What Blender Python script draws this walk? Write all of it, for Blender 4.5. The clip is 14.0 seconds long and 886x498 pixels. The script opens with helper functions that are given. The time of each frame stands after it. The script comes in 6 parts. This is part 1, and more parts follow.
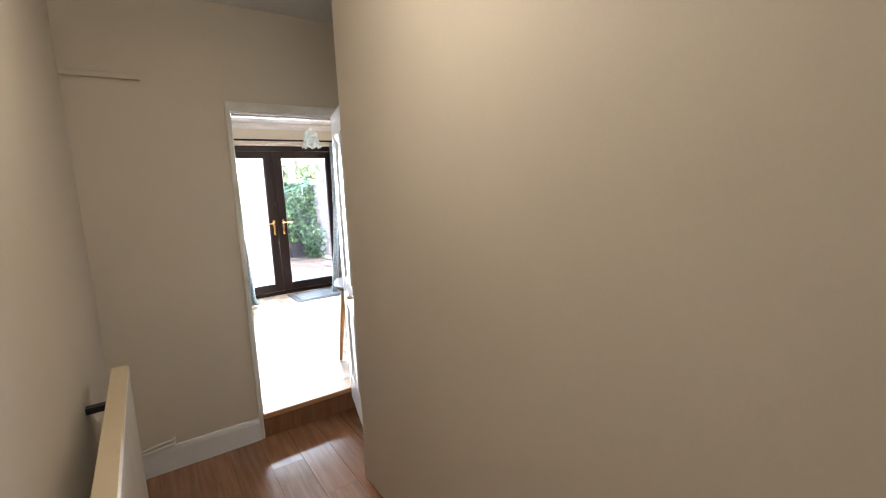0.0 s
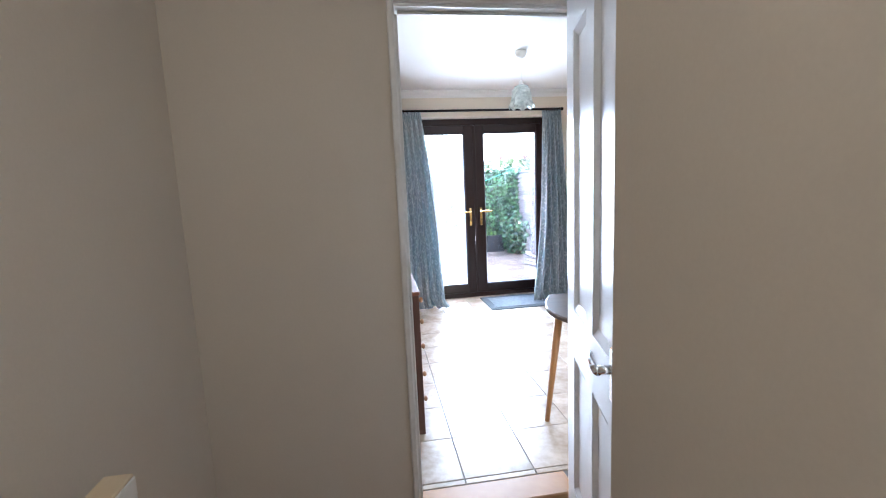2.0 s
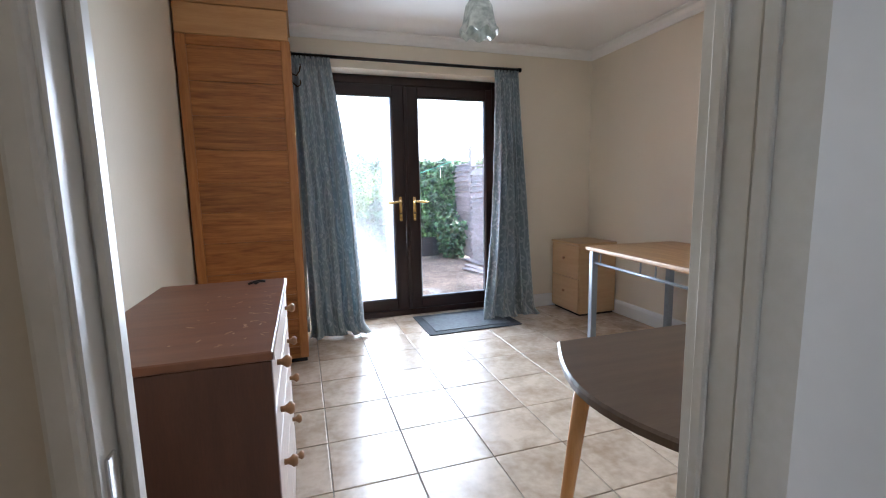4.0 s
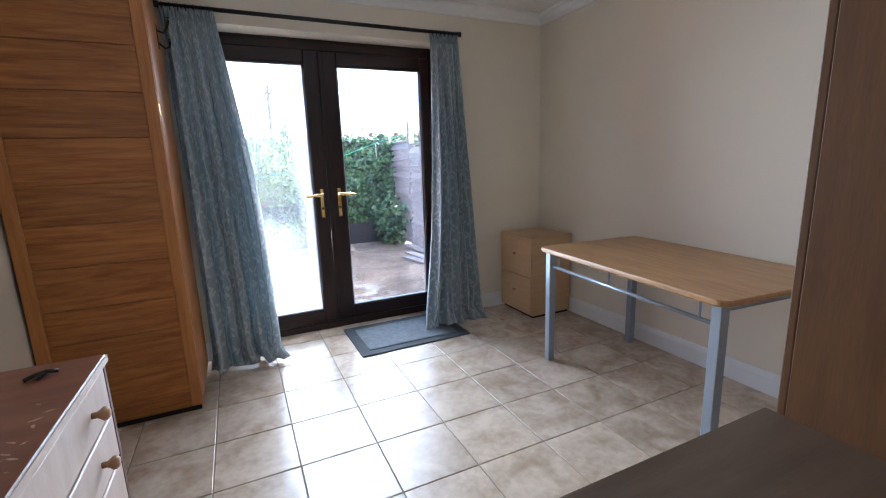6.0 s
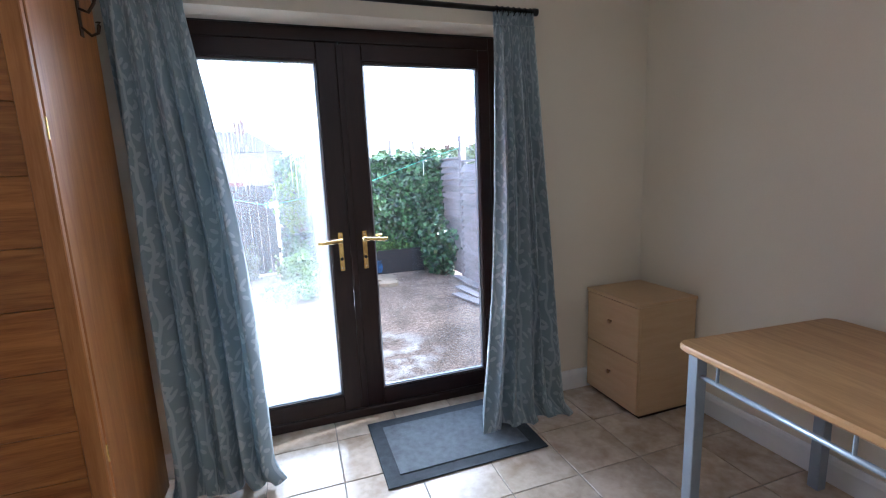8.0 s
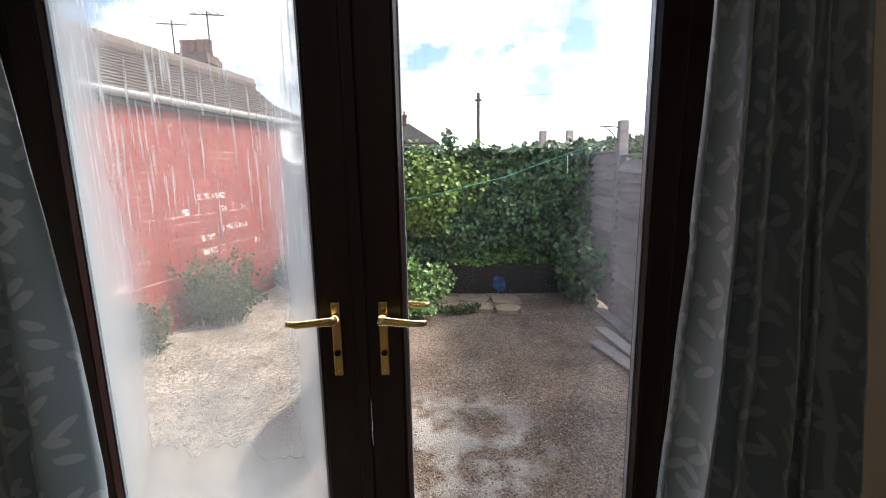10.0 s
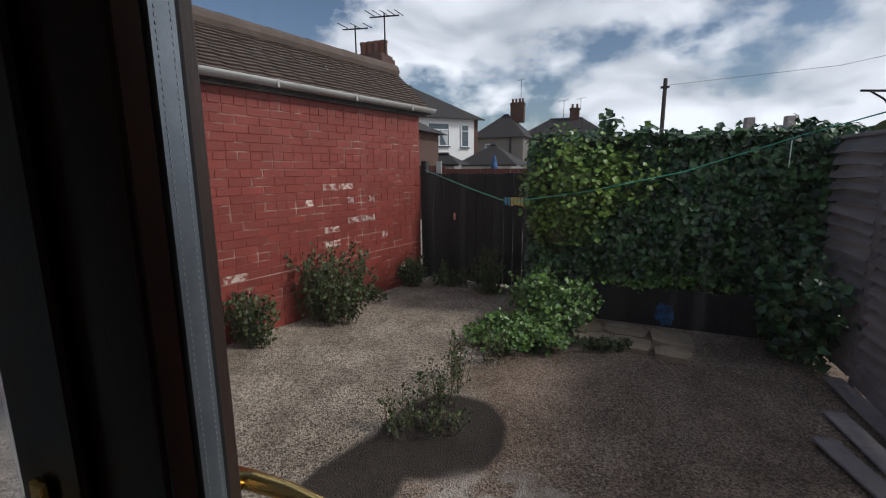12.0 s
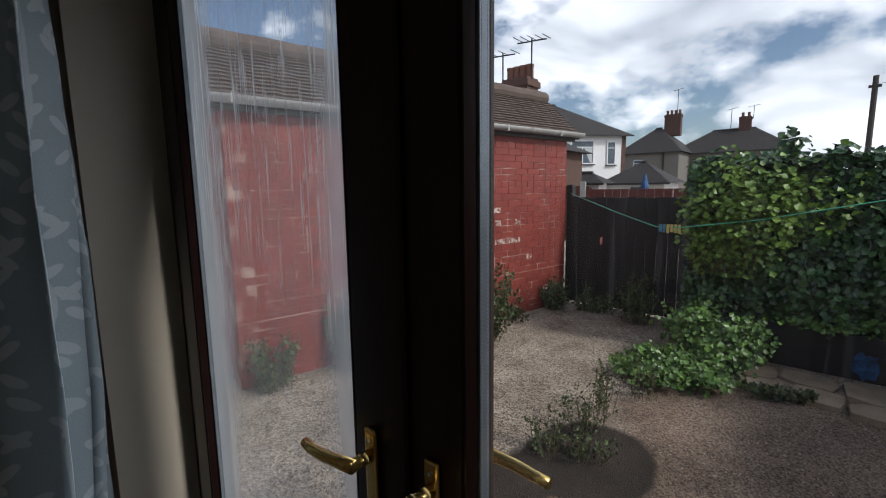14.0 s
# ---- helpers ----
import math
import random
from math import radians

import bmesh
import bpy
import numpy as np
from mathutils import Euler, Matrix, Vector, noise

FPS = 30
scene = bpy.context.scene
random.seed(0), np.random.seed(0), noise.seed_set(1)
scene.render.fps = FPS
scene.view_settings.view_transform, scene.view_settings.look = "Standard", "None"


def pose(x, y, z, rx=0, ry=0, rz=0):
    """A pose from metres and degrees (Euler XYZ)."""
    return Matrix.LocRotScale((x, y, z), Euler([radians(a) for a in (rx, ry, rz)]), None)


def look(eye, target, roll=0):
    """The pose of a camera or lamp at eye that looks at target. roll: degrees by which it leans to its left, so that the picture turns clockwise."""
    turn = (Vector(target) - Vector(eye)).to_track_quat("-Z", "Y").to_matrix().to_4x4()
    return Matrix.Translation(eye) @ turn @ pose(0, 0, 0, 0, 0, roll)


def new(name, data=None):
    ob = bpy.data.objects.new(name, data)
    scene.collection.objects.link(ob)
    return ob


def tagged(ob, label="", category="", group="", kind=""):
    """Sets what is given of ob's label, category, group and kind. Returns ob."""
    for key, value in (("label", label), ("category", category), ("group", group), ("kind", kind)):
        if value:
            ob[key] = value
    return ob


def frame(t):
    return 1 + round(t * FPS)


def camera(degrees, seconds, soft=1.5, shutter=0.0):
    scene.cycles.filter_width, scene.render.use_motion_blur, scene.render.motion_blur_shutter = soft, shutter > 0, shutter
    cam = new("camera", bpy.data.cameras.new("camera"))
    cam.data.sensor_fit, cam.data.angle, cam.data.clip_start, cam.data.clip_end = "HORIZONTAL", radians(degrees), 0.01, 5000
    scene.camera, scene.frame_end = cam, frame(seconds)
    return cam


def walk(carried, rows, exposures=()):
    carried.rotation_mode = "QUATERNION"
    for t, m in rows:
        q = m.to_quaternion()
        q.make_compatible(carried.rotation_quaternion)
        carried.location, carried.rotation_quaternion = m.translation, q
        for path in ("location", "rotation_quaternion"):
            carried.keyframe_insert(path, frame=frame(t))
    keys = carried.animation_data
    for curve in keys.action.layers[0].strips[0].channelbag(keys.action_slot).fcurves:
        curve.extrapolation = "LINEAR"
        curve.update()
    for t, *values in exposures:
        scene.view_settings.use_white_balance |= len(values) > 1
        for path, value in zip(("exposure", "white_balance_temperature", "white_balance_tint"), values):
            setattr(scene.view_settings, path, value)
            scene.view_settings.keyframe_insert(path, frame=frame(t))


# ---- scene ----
PATH = [
    (0, (-1.571, -6.462, 1.495), (-0.458, -4.827, 1.198), -2.4),
    (0.5, (-1.443, -6.186, 1.45), (-0.708, -4.35, 1.151), -2.2),
    (1, (-1.311, -5.857, 1.422), (-0.752, -3.962, 1.124), -2.5),
    (1.5, (-1.191, -5.517, 1.422), (-0.766, -3.587, 1.119), -2.2),
    (2, (-1.169, -5.112, 1.332), (-0.876, -3.154, 1.054), -2.5),
    (2.5, (-1.125, -4.739, 1.235), (-0.821, -2.779, 0.985), -1.2),
    (3, (-1.015, -4.403, 1.209), (-0.726, -2.44, 0.958), -1.3),
    (3.5, (-0.932, -4.143, 1.191), (-0.604, -2.188, 0.924), -1.4),
    (4, (-0.893, -3.858, 1.135), (-0.29, -1.97, 0.867), -1.1),
    (4.2, (-0.871, -3.784, 1.124), (-0.164, -1.935, 0.837), -0.9),
    (6.3, (-0.597, -3.246, 1.272), (0.231, -1.47, 0.871), -1.8),
    (6.5, (-0.576, -3.184, 1.283), (0.251, -1.408, 0.879), -1.7),
    (6.6, (-0.56, -3.157, 1.286), (0.258, -1.376, 0.888), -1.9),
    (7, (-0.498, -2.947, 1.315), (0.328, -1.17, 0.913), -1.6),
    (7.5, (-0.368, -2.684, 1.349), (0.382, -0.866, 0.987), -1.9),
    (8, (-0.271, -2.394, 1.356), (0.351, -0.523, 1.022), -2.4),
    (8.2, (-0.208, -2.267, 1.35), (0.357, -0.374, 1.04), -2.2),
    (10.3, (0.345, -0.94, 1.419), (0.175, 1.057, 1.055), -1.2),
    (10.5, (0.405, -0.80, 1.412), (0.13, 1.199, 1.045), -1.2),
    (10.7, (0.428, -0.69, 1.409), (0.025, 1.256, 1.055), -0.8),
    (11, (0.442, -0.523, 1.404), (-0.108, 1.365, 1.042), -1.1),
    (11.5, (0.416, -0.355, 1.368), (-0.313, 1.472, 1.009), -1.3),
    (12, (0.434, -0.228, 1.364), (-0.319, 1.591, 1.006), -0.4),
    (12.5, (0.44, -0.169, 1.364), (-0.309, 1.653, 1.02), 0.1),
    (13, (0.427, -0.165, 1.371), (-0.323, 1.664, 1.067), 0.3),
    (13.5, (0.407, -0.292, 1.389), (-0.486, 1.477, 1.115), 0.3),
    (14, (0.441, -0.446, 1.446), (-0.841, 1.066, 1.174), -0.8),
]
EXPOSURES = [
    (0.0, 4.1, 6000, 10), (1.5, 4.15, 5600, 10), (2.5, 3.65, 4900, 10), (3.0, 3.25, 5200, 10), (3.5, 3.05, 5450, 10), (4.2, 3.0, 5600, 10),
    (6.3, 2.75, 5300, 10), (8.2, 2.65, 5250, 10), (10.3, 0.45, 6600, 10), (10.7, -0.15, 6500, 10), (11.2, -0.8, 6300, 10), (12.5, -1.0, 6150, 10), (14.0, -0.65, 6150, 10),
]
cam = camera(90.8, 14.0, soft=1.1)
walk(cam, [(t, look(eye, target, roll)) for t, eye, target, roll in PATH], EXPOSURES)

# ---- light ----
world = bpy.data.worlds.new("sky")
scene.world = world
world.use_nodes = True
wn, wl = world.node_tree.nodes, world.node_tree.links
wn.clear()
w_out = wn.new("ShaderNodeOutputWorld")
w_bg = wn.new("ShaderNodeBackground")
w_sky = wn.new("ShaderNodeTexSky")
w_sky.sky_type = 'NISHITA'
w_sky.sun_disc = False
w_sky.sun_elevation = radians(41)
w_sky.sun_rotation = radians(84)
w_co = wn.new("ShaderNodeTexCoord")
w_map = wn.new("ShaderNodeMapping")
w_map.inputs["Scale"].default_value = (1.0, 1.0, 1.7)
w_map.inputs["Location"].default_value = (0.35, 0.1, 0.2)
w_cloud = wn.new("ShaderNodeTexNoise")
w_cloud.inputs["Scale"].default_value = 2.3
w_cloud.inputs["Detail"].default_value = 7
w_cloud.inputs["Roughness"].default_value = 0.55
w_ramp = wn.new("ShaderNodeValToRGB")
w_ramp.color_ramp.elements[0].position = 0.39
w_ramp.color_ramp.elements[1].position = 0.46
w_shade = wn.new("ShaderNodeTexNoise")
w_shade.inputs["Scale"].default_value = 3.4
w_shade.inputs["Detail"].default_value = 8
w_shade.inputs["Distortion"].default_value = 0.5
w_sramp = wn.new("ShaderNodeValToRGB")
w_sramp.color_ramp.elements[0].position = 0.36
w_sramp.color_ramp.elements[0].color = (4.6, 5.1, 5.9, 1)
w_sramp.color_ramp.elements[1].position = 0.62
w_sramp.color_ramp.elements[1].color = (13.2, 13.5, 14.0, 1)
w_mix = wn.new("ShaderNodeMix")
w_mix.data_type = 'RGBA'
wl.new(w_co.outputs["Generated"], w_map.inputs["Vector"])
wl.new(w_map.outputs["Vector"], w_cloud.inputs["Vector"])
wl.new(w_map.outputs["Vector"], w_shade.inputs["Vector"])
w_lean = wn.new("ShaderNodeVectorMath")
w_lean.operation = 'DOT_PRODUCT'
w_lean.inputs[1].default_value = (0.16, 0.0, -0.12)
w_sum = wn.new("ShaderNodeMath")
w_sum.operation = 'ADD'
wl.new(w_co.outputs["Generated"], w_lean.inputs[0])
wl.new(w_lean.outputs["Value"], w_sum.inputs[0])
wl.new(w_cloud.outputs["Fac"], w_sum.inputs[1])
wl.new(w_sum.outputs[0], w_ramp.inputs["Fac"])
wl.new(w_shade.outputs["Fac"], w_sramp.inputs["Fac"])
wl.new(w_ramp.outputs["Color"], w_mix.inputs["Factor"])
wl.new(w_sky.outputs["Color"], w_mix.inputs["A"])
wl.new(w_sramp.outputs["Color"], w_mix.inputs["B"])
wl.new(w_mix.outputs["Result"], w_bg.inputs["Color"])
w_bg.inputs["Strength"].default_value = 0.15
wl.new(w_bg.outputs["Background"], w_out.inputs["Surface"])

sun_data = bpy.data.lights.new("sun", 'SUN')
sun_data.energy = 4.0
sun_data.angle = radians(9)
sun_data.color = (1.0, 0.95, 0.88)
sun = new("sun", sun_data)
sun.matrix_world = look((36.0, 4.0, 32.0), (0, 0, 0))
# daylight that comes in at the garden doors
day_data = bpy.data.lights.new("daylight", 'AREA')
day_data.shape = 'RECTANGLE'
day_data.size, day_data.size_y = 1.0, 1.8
day_data.energy = 6.0
day_data.spread = radians(100)
day_data.color = (0.90, 0.96, 1.0)
day = new("daylight", day_data)
day.matrix_world = look((0.005, -0.052, 1.07), (0.005, -1.0, 1.02))


# ---- materials ----
def mat(name, c1, c2=None, rough=0.6, metal=0.0, scale=6.0, fine=60.0, bump=0.1, stretch=(1, 1, 1), spread=(0.35, 0.65), vary=0.0, spec=0.5, stain=0.0, stain_col=(0.1, 0.08, 0.06), gen='Object', wave=0.0, island=0.0):
    """A surface with colour variation at two scales, fine relief and, if asked, random change from piece to piece or leaf to leaf."""
    m = bpy.data.materials.new(name)
    m.use_nodes = True
    n, l = m.node_tree.nodes, m.node_tree.links
    b = n["Principled BSDF"]
    b.inputs["Roughness"].default_value = rough
    b.inputs["Metallic"].default_value = metal
    b.inputs["Specular IOR Level"].default_value = spec
    c2 = c2 or tuple(0.8 * v for v in c1)
    co = n.new("ShaderNodeTexCoord")
    mp = n.new("ShaderNodeMapping")
    mp.inputs["Scale"].default_value = stretch
    l.new(co.outputs[gen], mp.inputs["Vector"])
    vec = mp.outputs["Vector"]
    if vary:
        info = n.new("ShaderNodeObjectInfo")
        off = n.new("ShaderNodeVectorMath")
        off.operation = 'ADD'
        sc = n.new("ShaderNodeMath")
        sc.operation = 'MULTIPLY'
        sc.inputs[1].default_value = 37.0
        l.new(info.outputs["Random"], sc.inputs[0])
        l.new(vec, off.inputs[0])
        l.new(sc.outputs[0], off.inputs[1])
        vec = off.outputs[0]
    big = n.new("ShaderNodeTexNoise")
    big.inputs["Scale"].default_value = scale
    big.inputs["Detail"].default_value = 5
    big.inputs["Distortion"].default_value = wave
    l.new(vec, big.inputs["Vector"])
    small = n.new("ShaderNodeTexNoise")
    small.inputs["Scale"].default_value = fine
    small.inputs["Detail"].default_value = 3
    l.new(vec, small.inputs["Vector"])
    ramp = n.new("ShaderNodeValToRGB")
    ramp.color_ramp.elements[0].position, ramp.color_ramp.elements[1].position = spread
    ramp.color_ramp.elements[0].color = (*c1, 1)
    ramp.color_ramp.elements[1].color = (*c2, 1)
    mixer = n.new("ShaderNodeMath")
    mixer.operation = 'MULTIPLY_ADD'
    mixer.inputs[1].default_value = 0.3
    l.new(small.outputs["Fac"], mixer.inputs[0])
    half = n.new("ShaderNodeMath")
    half.operation = 'MULTIPLY'
    half.inputs[1].default_value = 0.7
    l.new(big.outputs["Fac"], half.inputs[0])
    l.new(half.outputs[0], mixer.inputs[2])
    l.new(mixer.outputs[0], ramp.inputs["Fac"])
    col = ramp.outputs["Color"]
    if vary:
        hsv = n.new("ShaderNodeHueSaturation")
        rg = n.new("ShaderNodeMapRange")
        rg.inputs["To Min"].default_value = 1 - vary
        rg.inputs["To Max"].default_value = 1 + vary
        l.new(info.outputs["Random"], rg.inputs["Value"])
        l.new(rg.outputs["Result"], hsv.inputs["Value"])
        l.new(col, hsv.inputs["Color"])
        col = hsv.outputs["Color"]
    if island:
        geo = n.new("ShaderNodeNewGeometry")
        hv = n.new("ShaderNodeHueSaturation")
        ig = n.new("ShaderNodeMapRange")
        ig.inputs["To Min"].default_value = 1 - island
        ig.inputs["To Max"].default_value = 1 + island
        l.new(geo.outputs["Random Per Island"], ig.inputs["Value"])
        l.new(ig.outputs["Result"], hv.inputs["Value"])
        l.new(col, hv.inputs["Color"])
        col = hv.outputs["Color"]
    if stain:
        sn = n.new("ShaderNodeTexNoise")
        sn.inputs["Scale"].default_value = scale * 0.37
        sn.inputs["Detail"].default_value = 6
        l.new(vec, sn.inputs["Vector"])
        sr = n.new("ShaderNodeMapRange")
        sr.inputs["From Min"].default_value = 0.5
        sr.inputs["From Max"].default_value = 0.75
        sr.inputs["To Max"].default_value = stain
        l.new(sn.outputs["Fac"], sr.inputs["Value"])
        sm = n.new("ShaderNodeMix")
        sm.data_type = 'RGBA'
        sm.inputs["B"].default_value = (*stain_col, 1)
        l.new(sr.outputs["Result"], sm.inputs["Factor"])
        l.new(col, sm.inputs["A"])
        col = sm.outputs["Result"]
    l.new(col, b.inputs["Base Color"])
    if bump:
        bp = n.new("ShaderNodeBump")
        bp.inputs["Strength"].default_value = bump
        bp.inputs["Distance"].default_value = 0.01
        l.new(mixer.outputs[0], bp.inputs["Height"])
        l.new(bp.outputs["Normal"], b.inputs["Normal"])
    return m


def glass_mat(name, base, edge, foot, drip, side=0.0, start=0.22):
    """A thin sealed pane, misted along its edges (side: more on +x or -x) and foot, with fine runs down its upper half."""
    m = bpy.data.materials.new(name)
    m.use_nodes = True
    n, l = m.node_tree.nodes, m.node_tree.links
    n.clear()

    def calc(op, a, b=None, c=None):
        q = n.new("ShaderNodeMath")
        q.operation = op
        for k, v in enumerate((a, b, c)):
            if v is None:
                continue
            if isinstance(v, (int, float)):
                q.inputs[k].default_value = v
            else:
                l.new(v, q.inputs[k])
        return q.outputs[0]

    def span(v, a, b, lo=0.0, hi=1.0):
        q = n.new("ShaderNodeMapRange")
        q.interpolation_type = 'SMOOTHSTEP'
        for key, val in (("From Min", a), ("From Max", b), ("To Min", lo), ("To Max", hi)):
            q.inputs[key].default_value = val
        l.new(v, q.inputs["Value"])
        return q.outputs["Result"]

    co = n.new("ShaderNodeTexCoord")
    xyz = n.new("ShaderNodeSeparateXYZ")
    l.new(co.outputs["Object"], xyz.inputs[0])
    x, z = xyz.outputs["X"], xyz.outputs["Z"]

    def grime(scale, stretch, detail=4):
        mp = n.new("ShaderNodeMapping")
        mp.inputs["Scale"].default_value = stretch
        l.new(co.outputs["Object"], mp.inputs["Vector"])
        t = n.new("ShaderNodeTexNoise")
        t.inputs["Scale"].default_value = scale
        t.inputs["Detail"].default_value = detail
        l.new(mp.outputs["Vector"], t.inputs["Vector"])
        return t.outputs["Fac"]

    cloud = grime(3.0, (1, 1, 0.6))
    far = calc('ABSOLUTE', calc('ADD', x, side))
    rim = calc('MULTIPLY', span(calc('MULTIPLY_ADD', cloud, 0.12, far), start, start + 0.16), edge)
    low = calc('MULTIPLY', span(calc('MULTIPLY_ADD', cloud, 0.5, z), 1.15, 0.55), foot)
    runs = calc('MULTIPLY', span(grime(1.0, (110, 110, 4.5), 3), 0.53, 0.72), span(calc('MULTIPLY_ADD', cloud, 0.6, z), 1.45, 1.75))
    veil = calc('MULTIPLY_ADD', runs, drip, calc('ADD', calc('MAXIMUM', rim, low), base))
    out = n.new("ShaderNodeOutputMaterial")
    tr = n.new("ShaderNodeBsdfTransparent")
    gl = n.new("ShaderNodeBsdfGlossy")
    gl.inputs["Roughness"].default_value = 0.02
    fr = n.new("ShaderNodeLayerWeight")
    m1 = n.new("ShaderNodeMixShader")
    l.new(calc('MULTIPLY_ADD', calc('POWER', fr.outputs["Facing"], 4.0), 0.5, 0.02), m1.inputs[0])
    l.new(tr.outputs[0], m1.inputs[1])
    l.new(gl.outputs[0], m1.inputs[2])
    df = n.new("ShaderNodeBsdfTranslucent")
    df.inputs["Color"].default_value = (0.75, 0.78, 0.78, 1)
    m2 = n.new("ShaderNodeMixShader")
    l.new(veil, m2.inputs[0])
    l.new(m1.outputs[0], m2.inputs[1])
    l.new(df.outputs[0], m2.inputs[2])
    l.new(m2.outputs[0], out.inputs["Surface"])
    return m


def glow_mat(name, col, strength):
    m = bpy.data.materials.new(name)
    m.use_nodes = True
    b = m.node_tree.nodes["Principled BSDF"]
    b.inputs["Emission Color"].default_value = (*col, 1)
    b.inputs["Emission Strength"].default_value = strength
    b.inputs["Base Color"].default_value = (*col, 1)
    return m


M_CREAM = mat("cream_paint", (0.72, 0.64, 0.52), (0.76, 0.69, 0.57), rough=0.75, scale=1.5, fine=150, bump=0.06)
M_HALL = mat("hall_paint", (0.64, 0.575, 0.48), (0.68, 0.615, 0.515), rough=0.7, scale=1.2, fine=130, bump=0.08)
M_CEIL = mat("ceiling_paint", (0.80, 0.79, 0.77), (0.84, 0.83, 0.81), rough=0.8, scale=2, fine=140, bump=0.08)
M_WHITE = mat("white_gloss", (0.76, 0.765, 0.77), (0.81, 0.815, 0.82), rough=0.27, scale=3, fine=40, bump=0.03)
M_WORN = mat("worn_white_gloss", (0.70, 0.68, 0.62), (0.80, 0.78, 0.74), rough=0.32, scale=8, fine=60, bump=0.12, stain=0.35, stain_col=(0.45, 0.38, 0.28))
M_TILE = mat("beige_ceramic_tile", (0.62, 0.51, 0.40), (0.36, 0.265, 0.18), rough=0.26, scale=5.5, fine=30, bump=0.03, vary=0.07, spread=(0.38, 0.68), wave=0.6)
M_GROUT = mat("grey_grout", (0.20, 0.18, 0.155), (0.28, 0.255, 0.22), rough=0.9, scale=20, fine=200, bump=0.2)
M_LAM = mat("laminate_oak", (0.33, 0.165, 0.085), (0.22, 0.10, 0.05), rough=0.14, spec=0.9, scale=3, fine=30, bump=0.02, stretch=(14, 1, 1), vary=0.1)
M_PINE = mat("orange_pine", (0.44, 0.17, 0.038), (0.22, 0.068, 0.012), rough=0.42, scale=2.2, fine=16, bump=0.05, stretch=(1, 1, 15), vary=0.12, wave=1.2)
M_PINE_V = mat("orange_pine_upright", (0.50, 0.215, 0.06), (0.36, 0.13, 0.03), rough=0.4, scale=2.4, fine=20, bump=0.04, stretch=(14, 14, 1), wave=0.8, stain=0.25, stain_col=(0.22, 0.08, 0.02))
M_PINE_L = mat("pale_pine", (0.55, 0.30, 0.12), (0.46, 0.23, 0.085), rough=0.45, scale=3, fine=20, bump=0.03, stretch=(1, 1, 10))
M_OAKTOP = mat("oak_veneer_top", (0.46, 0.265, 0.115), (0.31, 0.16, 0.06), rough=0.35, scale=2.4, fine=24, bump=0.02, stretch=(12, 1, 1), wave=1.0, vary=0.05)
M_BEECH = mat("beech_laminate", (0.56, 0.38, 0.21), (0.50, 0.325, 0.17), rough=0.45, scale=4, fine=40, bump=0.02, stretch=(1, 1, 8))
M_SCUFF = mat("bare_scuffed_wood", (0.50, 0.36, 0.26), (0.34, 0.20, 0.13), rough=0.7, scale=60, fine=200, bump=0.1, spread=(0.4, 0.6))
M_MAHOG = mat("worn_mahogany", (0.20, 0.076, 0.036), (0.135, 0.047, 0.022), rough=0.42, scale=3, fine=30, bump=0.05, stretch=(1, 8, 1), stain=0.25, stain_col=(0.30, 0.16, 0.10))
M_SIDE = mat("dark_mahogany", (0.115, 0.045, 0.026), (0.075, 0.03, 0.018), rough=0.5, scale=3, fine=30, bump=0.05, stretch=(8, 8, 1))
M_DRAWER = mat("pale_drawer_front", (0.62, 0.50, 0.42), (0.54, 0.41, 0.33), rough=0.45, scale=4, fine=40, bump=0.04, stretch=(1, 6, 1))
M_KNOB = mat("turned_wood", (0.40, 0.22, 0.10), (0.30, 0.15, 0.06), rough=0.4, scale=20, fine=80, bump=0.02)
M_WALNUT = mat("dark_walnut_top", (0.105, 0.068, 0.046), (0.07, 0.043, 0.028), rough=0.36, scale=3, fine=30, bump=0.03, stretch=(1, 9, 1))
M_LEG = mat("honey_beech_leg", (0.52, 0.26, 0.09), (0.42, 0.19, 0.06), rough=0.4, scale=3, fine=30, bump=0.02, stretch=(8, 8, 1))
M_TALL = mat("brown_stained_pine", (0.13, 0.056, 0.017), (0.085, 0.035, 0.010), rough=0.45, scale=3, fine=24, bump=0.04, stretch=(10, 10, 1))
M_STEEL = mat("grey_painted_steel", (0.32, 0.36, 0.41), (0.28, 0.32, 0.37), rough=0.35, metal=0.4, scale=10, fine=120, bump=0.01)
M_UPVC = mat("rosewood_upvc", (0.030, 0.013, 0.011), (0.018, 0.008, 0.007), spec=0.35, rough=0.33, scale=3, fine=24, bump=0.06, stretch=(10, 10, 1))
M_UPVC_H = mat("rosewood_upvc_rail", (0.030, 0.013, 0.011), (0.018, 0.008, 0.007), spec=0.35, rough=0.33, scale=3, fine=24, bump=0.06, stretch=(1, 10, 10))
M_UPVC_OUT = mat("weathered_brown_upvc", (0.065, 0.040, 0.030), (0.04, 0.024, 0.018), rough=0.5, scale=6, fine=40, bump=0.08, stretch=(10, 10, 1))
M_SPACER = mat("aluminium_spacer", (0.30, 0.33, 0.36), (0.24, 0.27, 0.30), rough=0.4, metal=0.6, scale=30, fine=200, bump=0.05)
M_SPACER_HOLE = mat("spacer_hole", (0.40, 0.43, 0.46), (0.34, 0.37, 0.40), rough=0.8, bump=0)
M_BRASS = mat("polished_brass", (0.78, 0.55, 0.20), (0.62, 0.41, 0.13), rough=0.24, metal=1.0, scale=14, fine=90, bump=0.02)
M_RADTOP = mat("warm_cream_enamel", (0.62, 0.50, 0.33), (0.66, 0.55, 0.38), rough=0.45, scale=4, fine=60, bump=0.03)
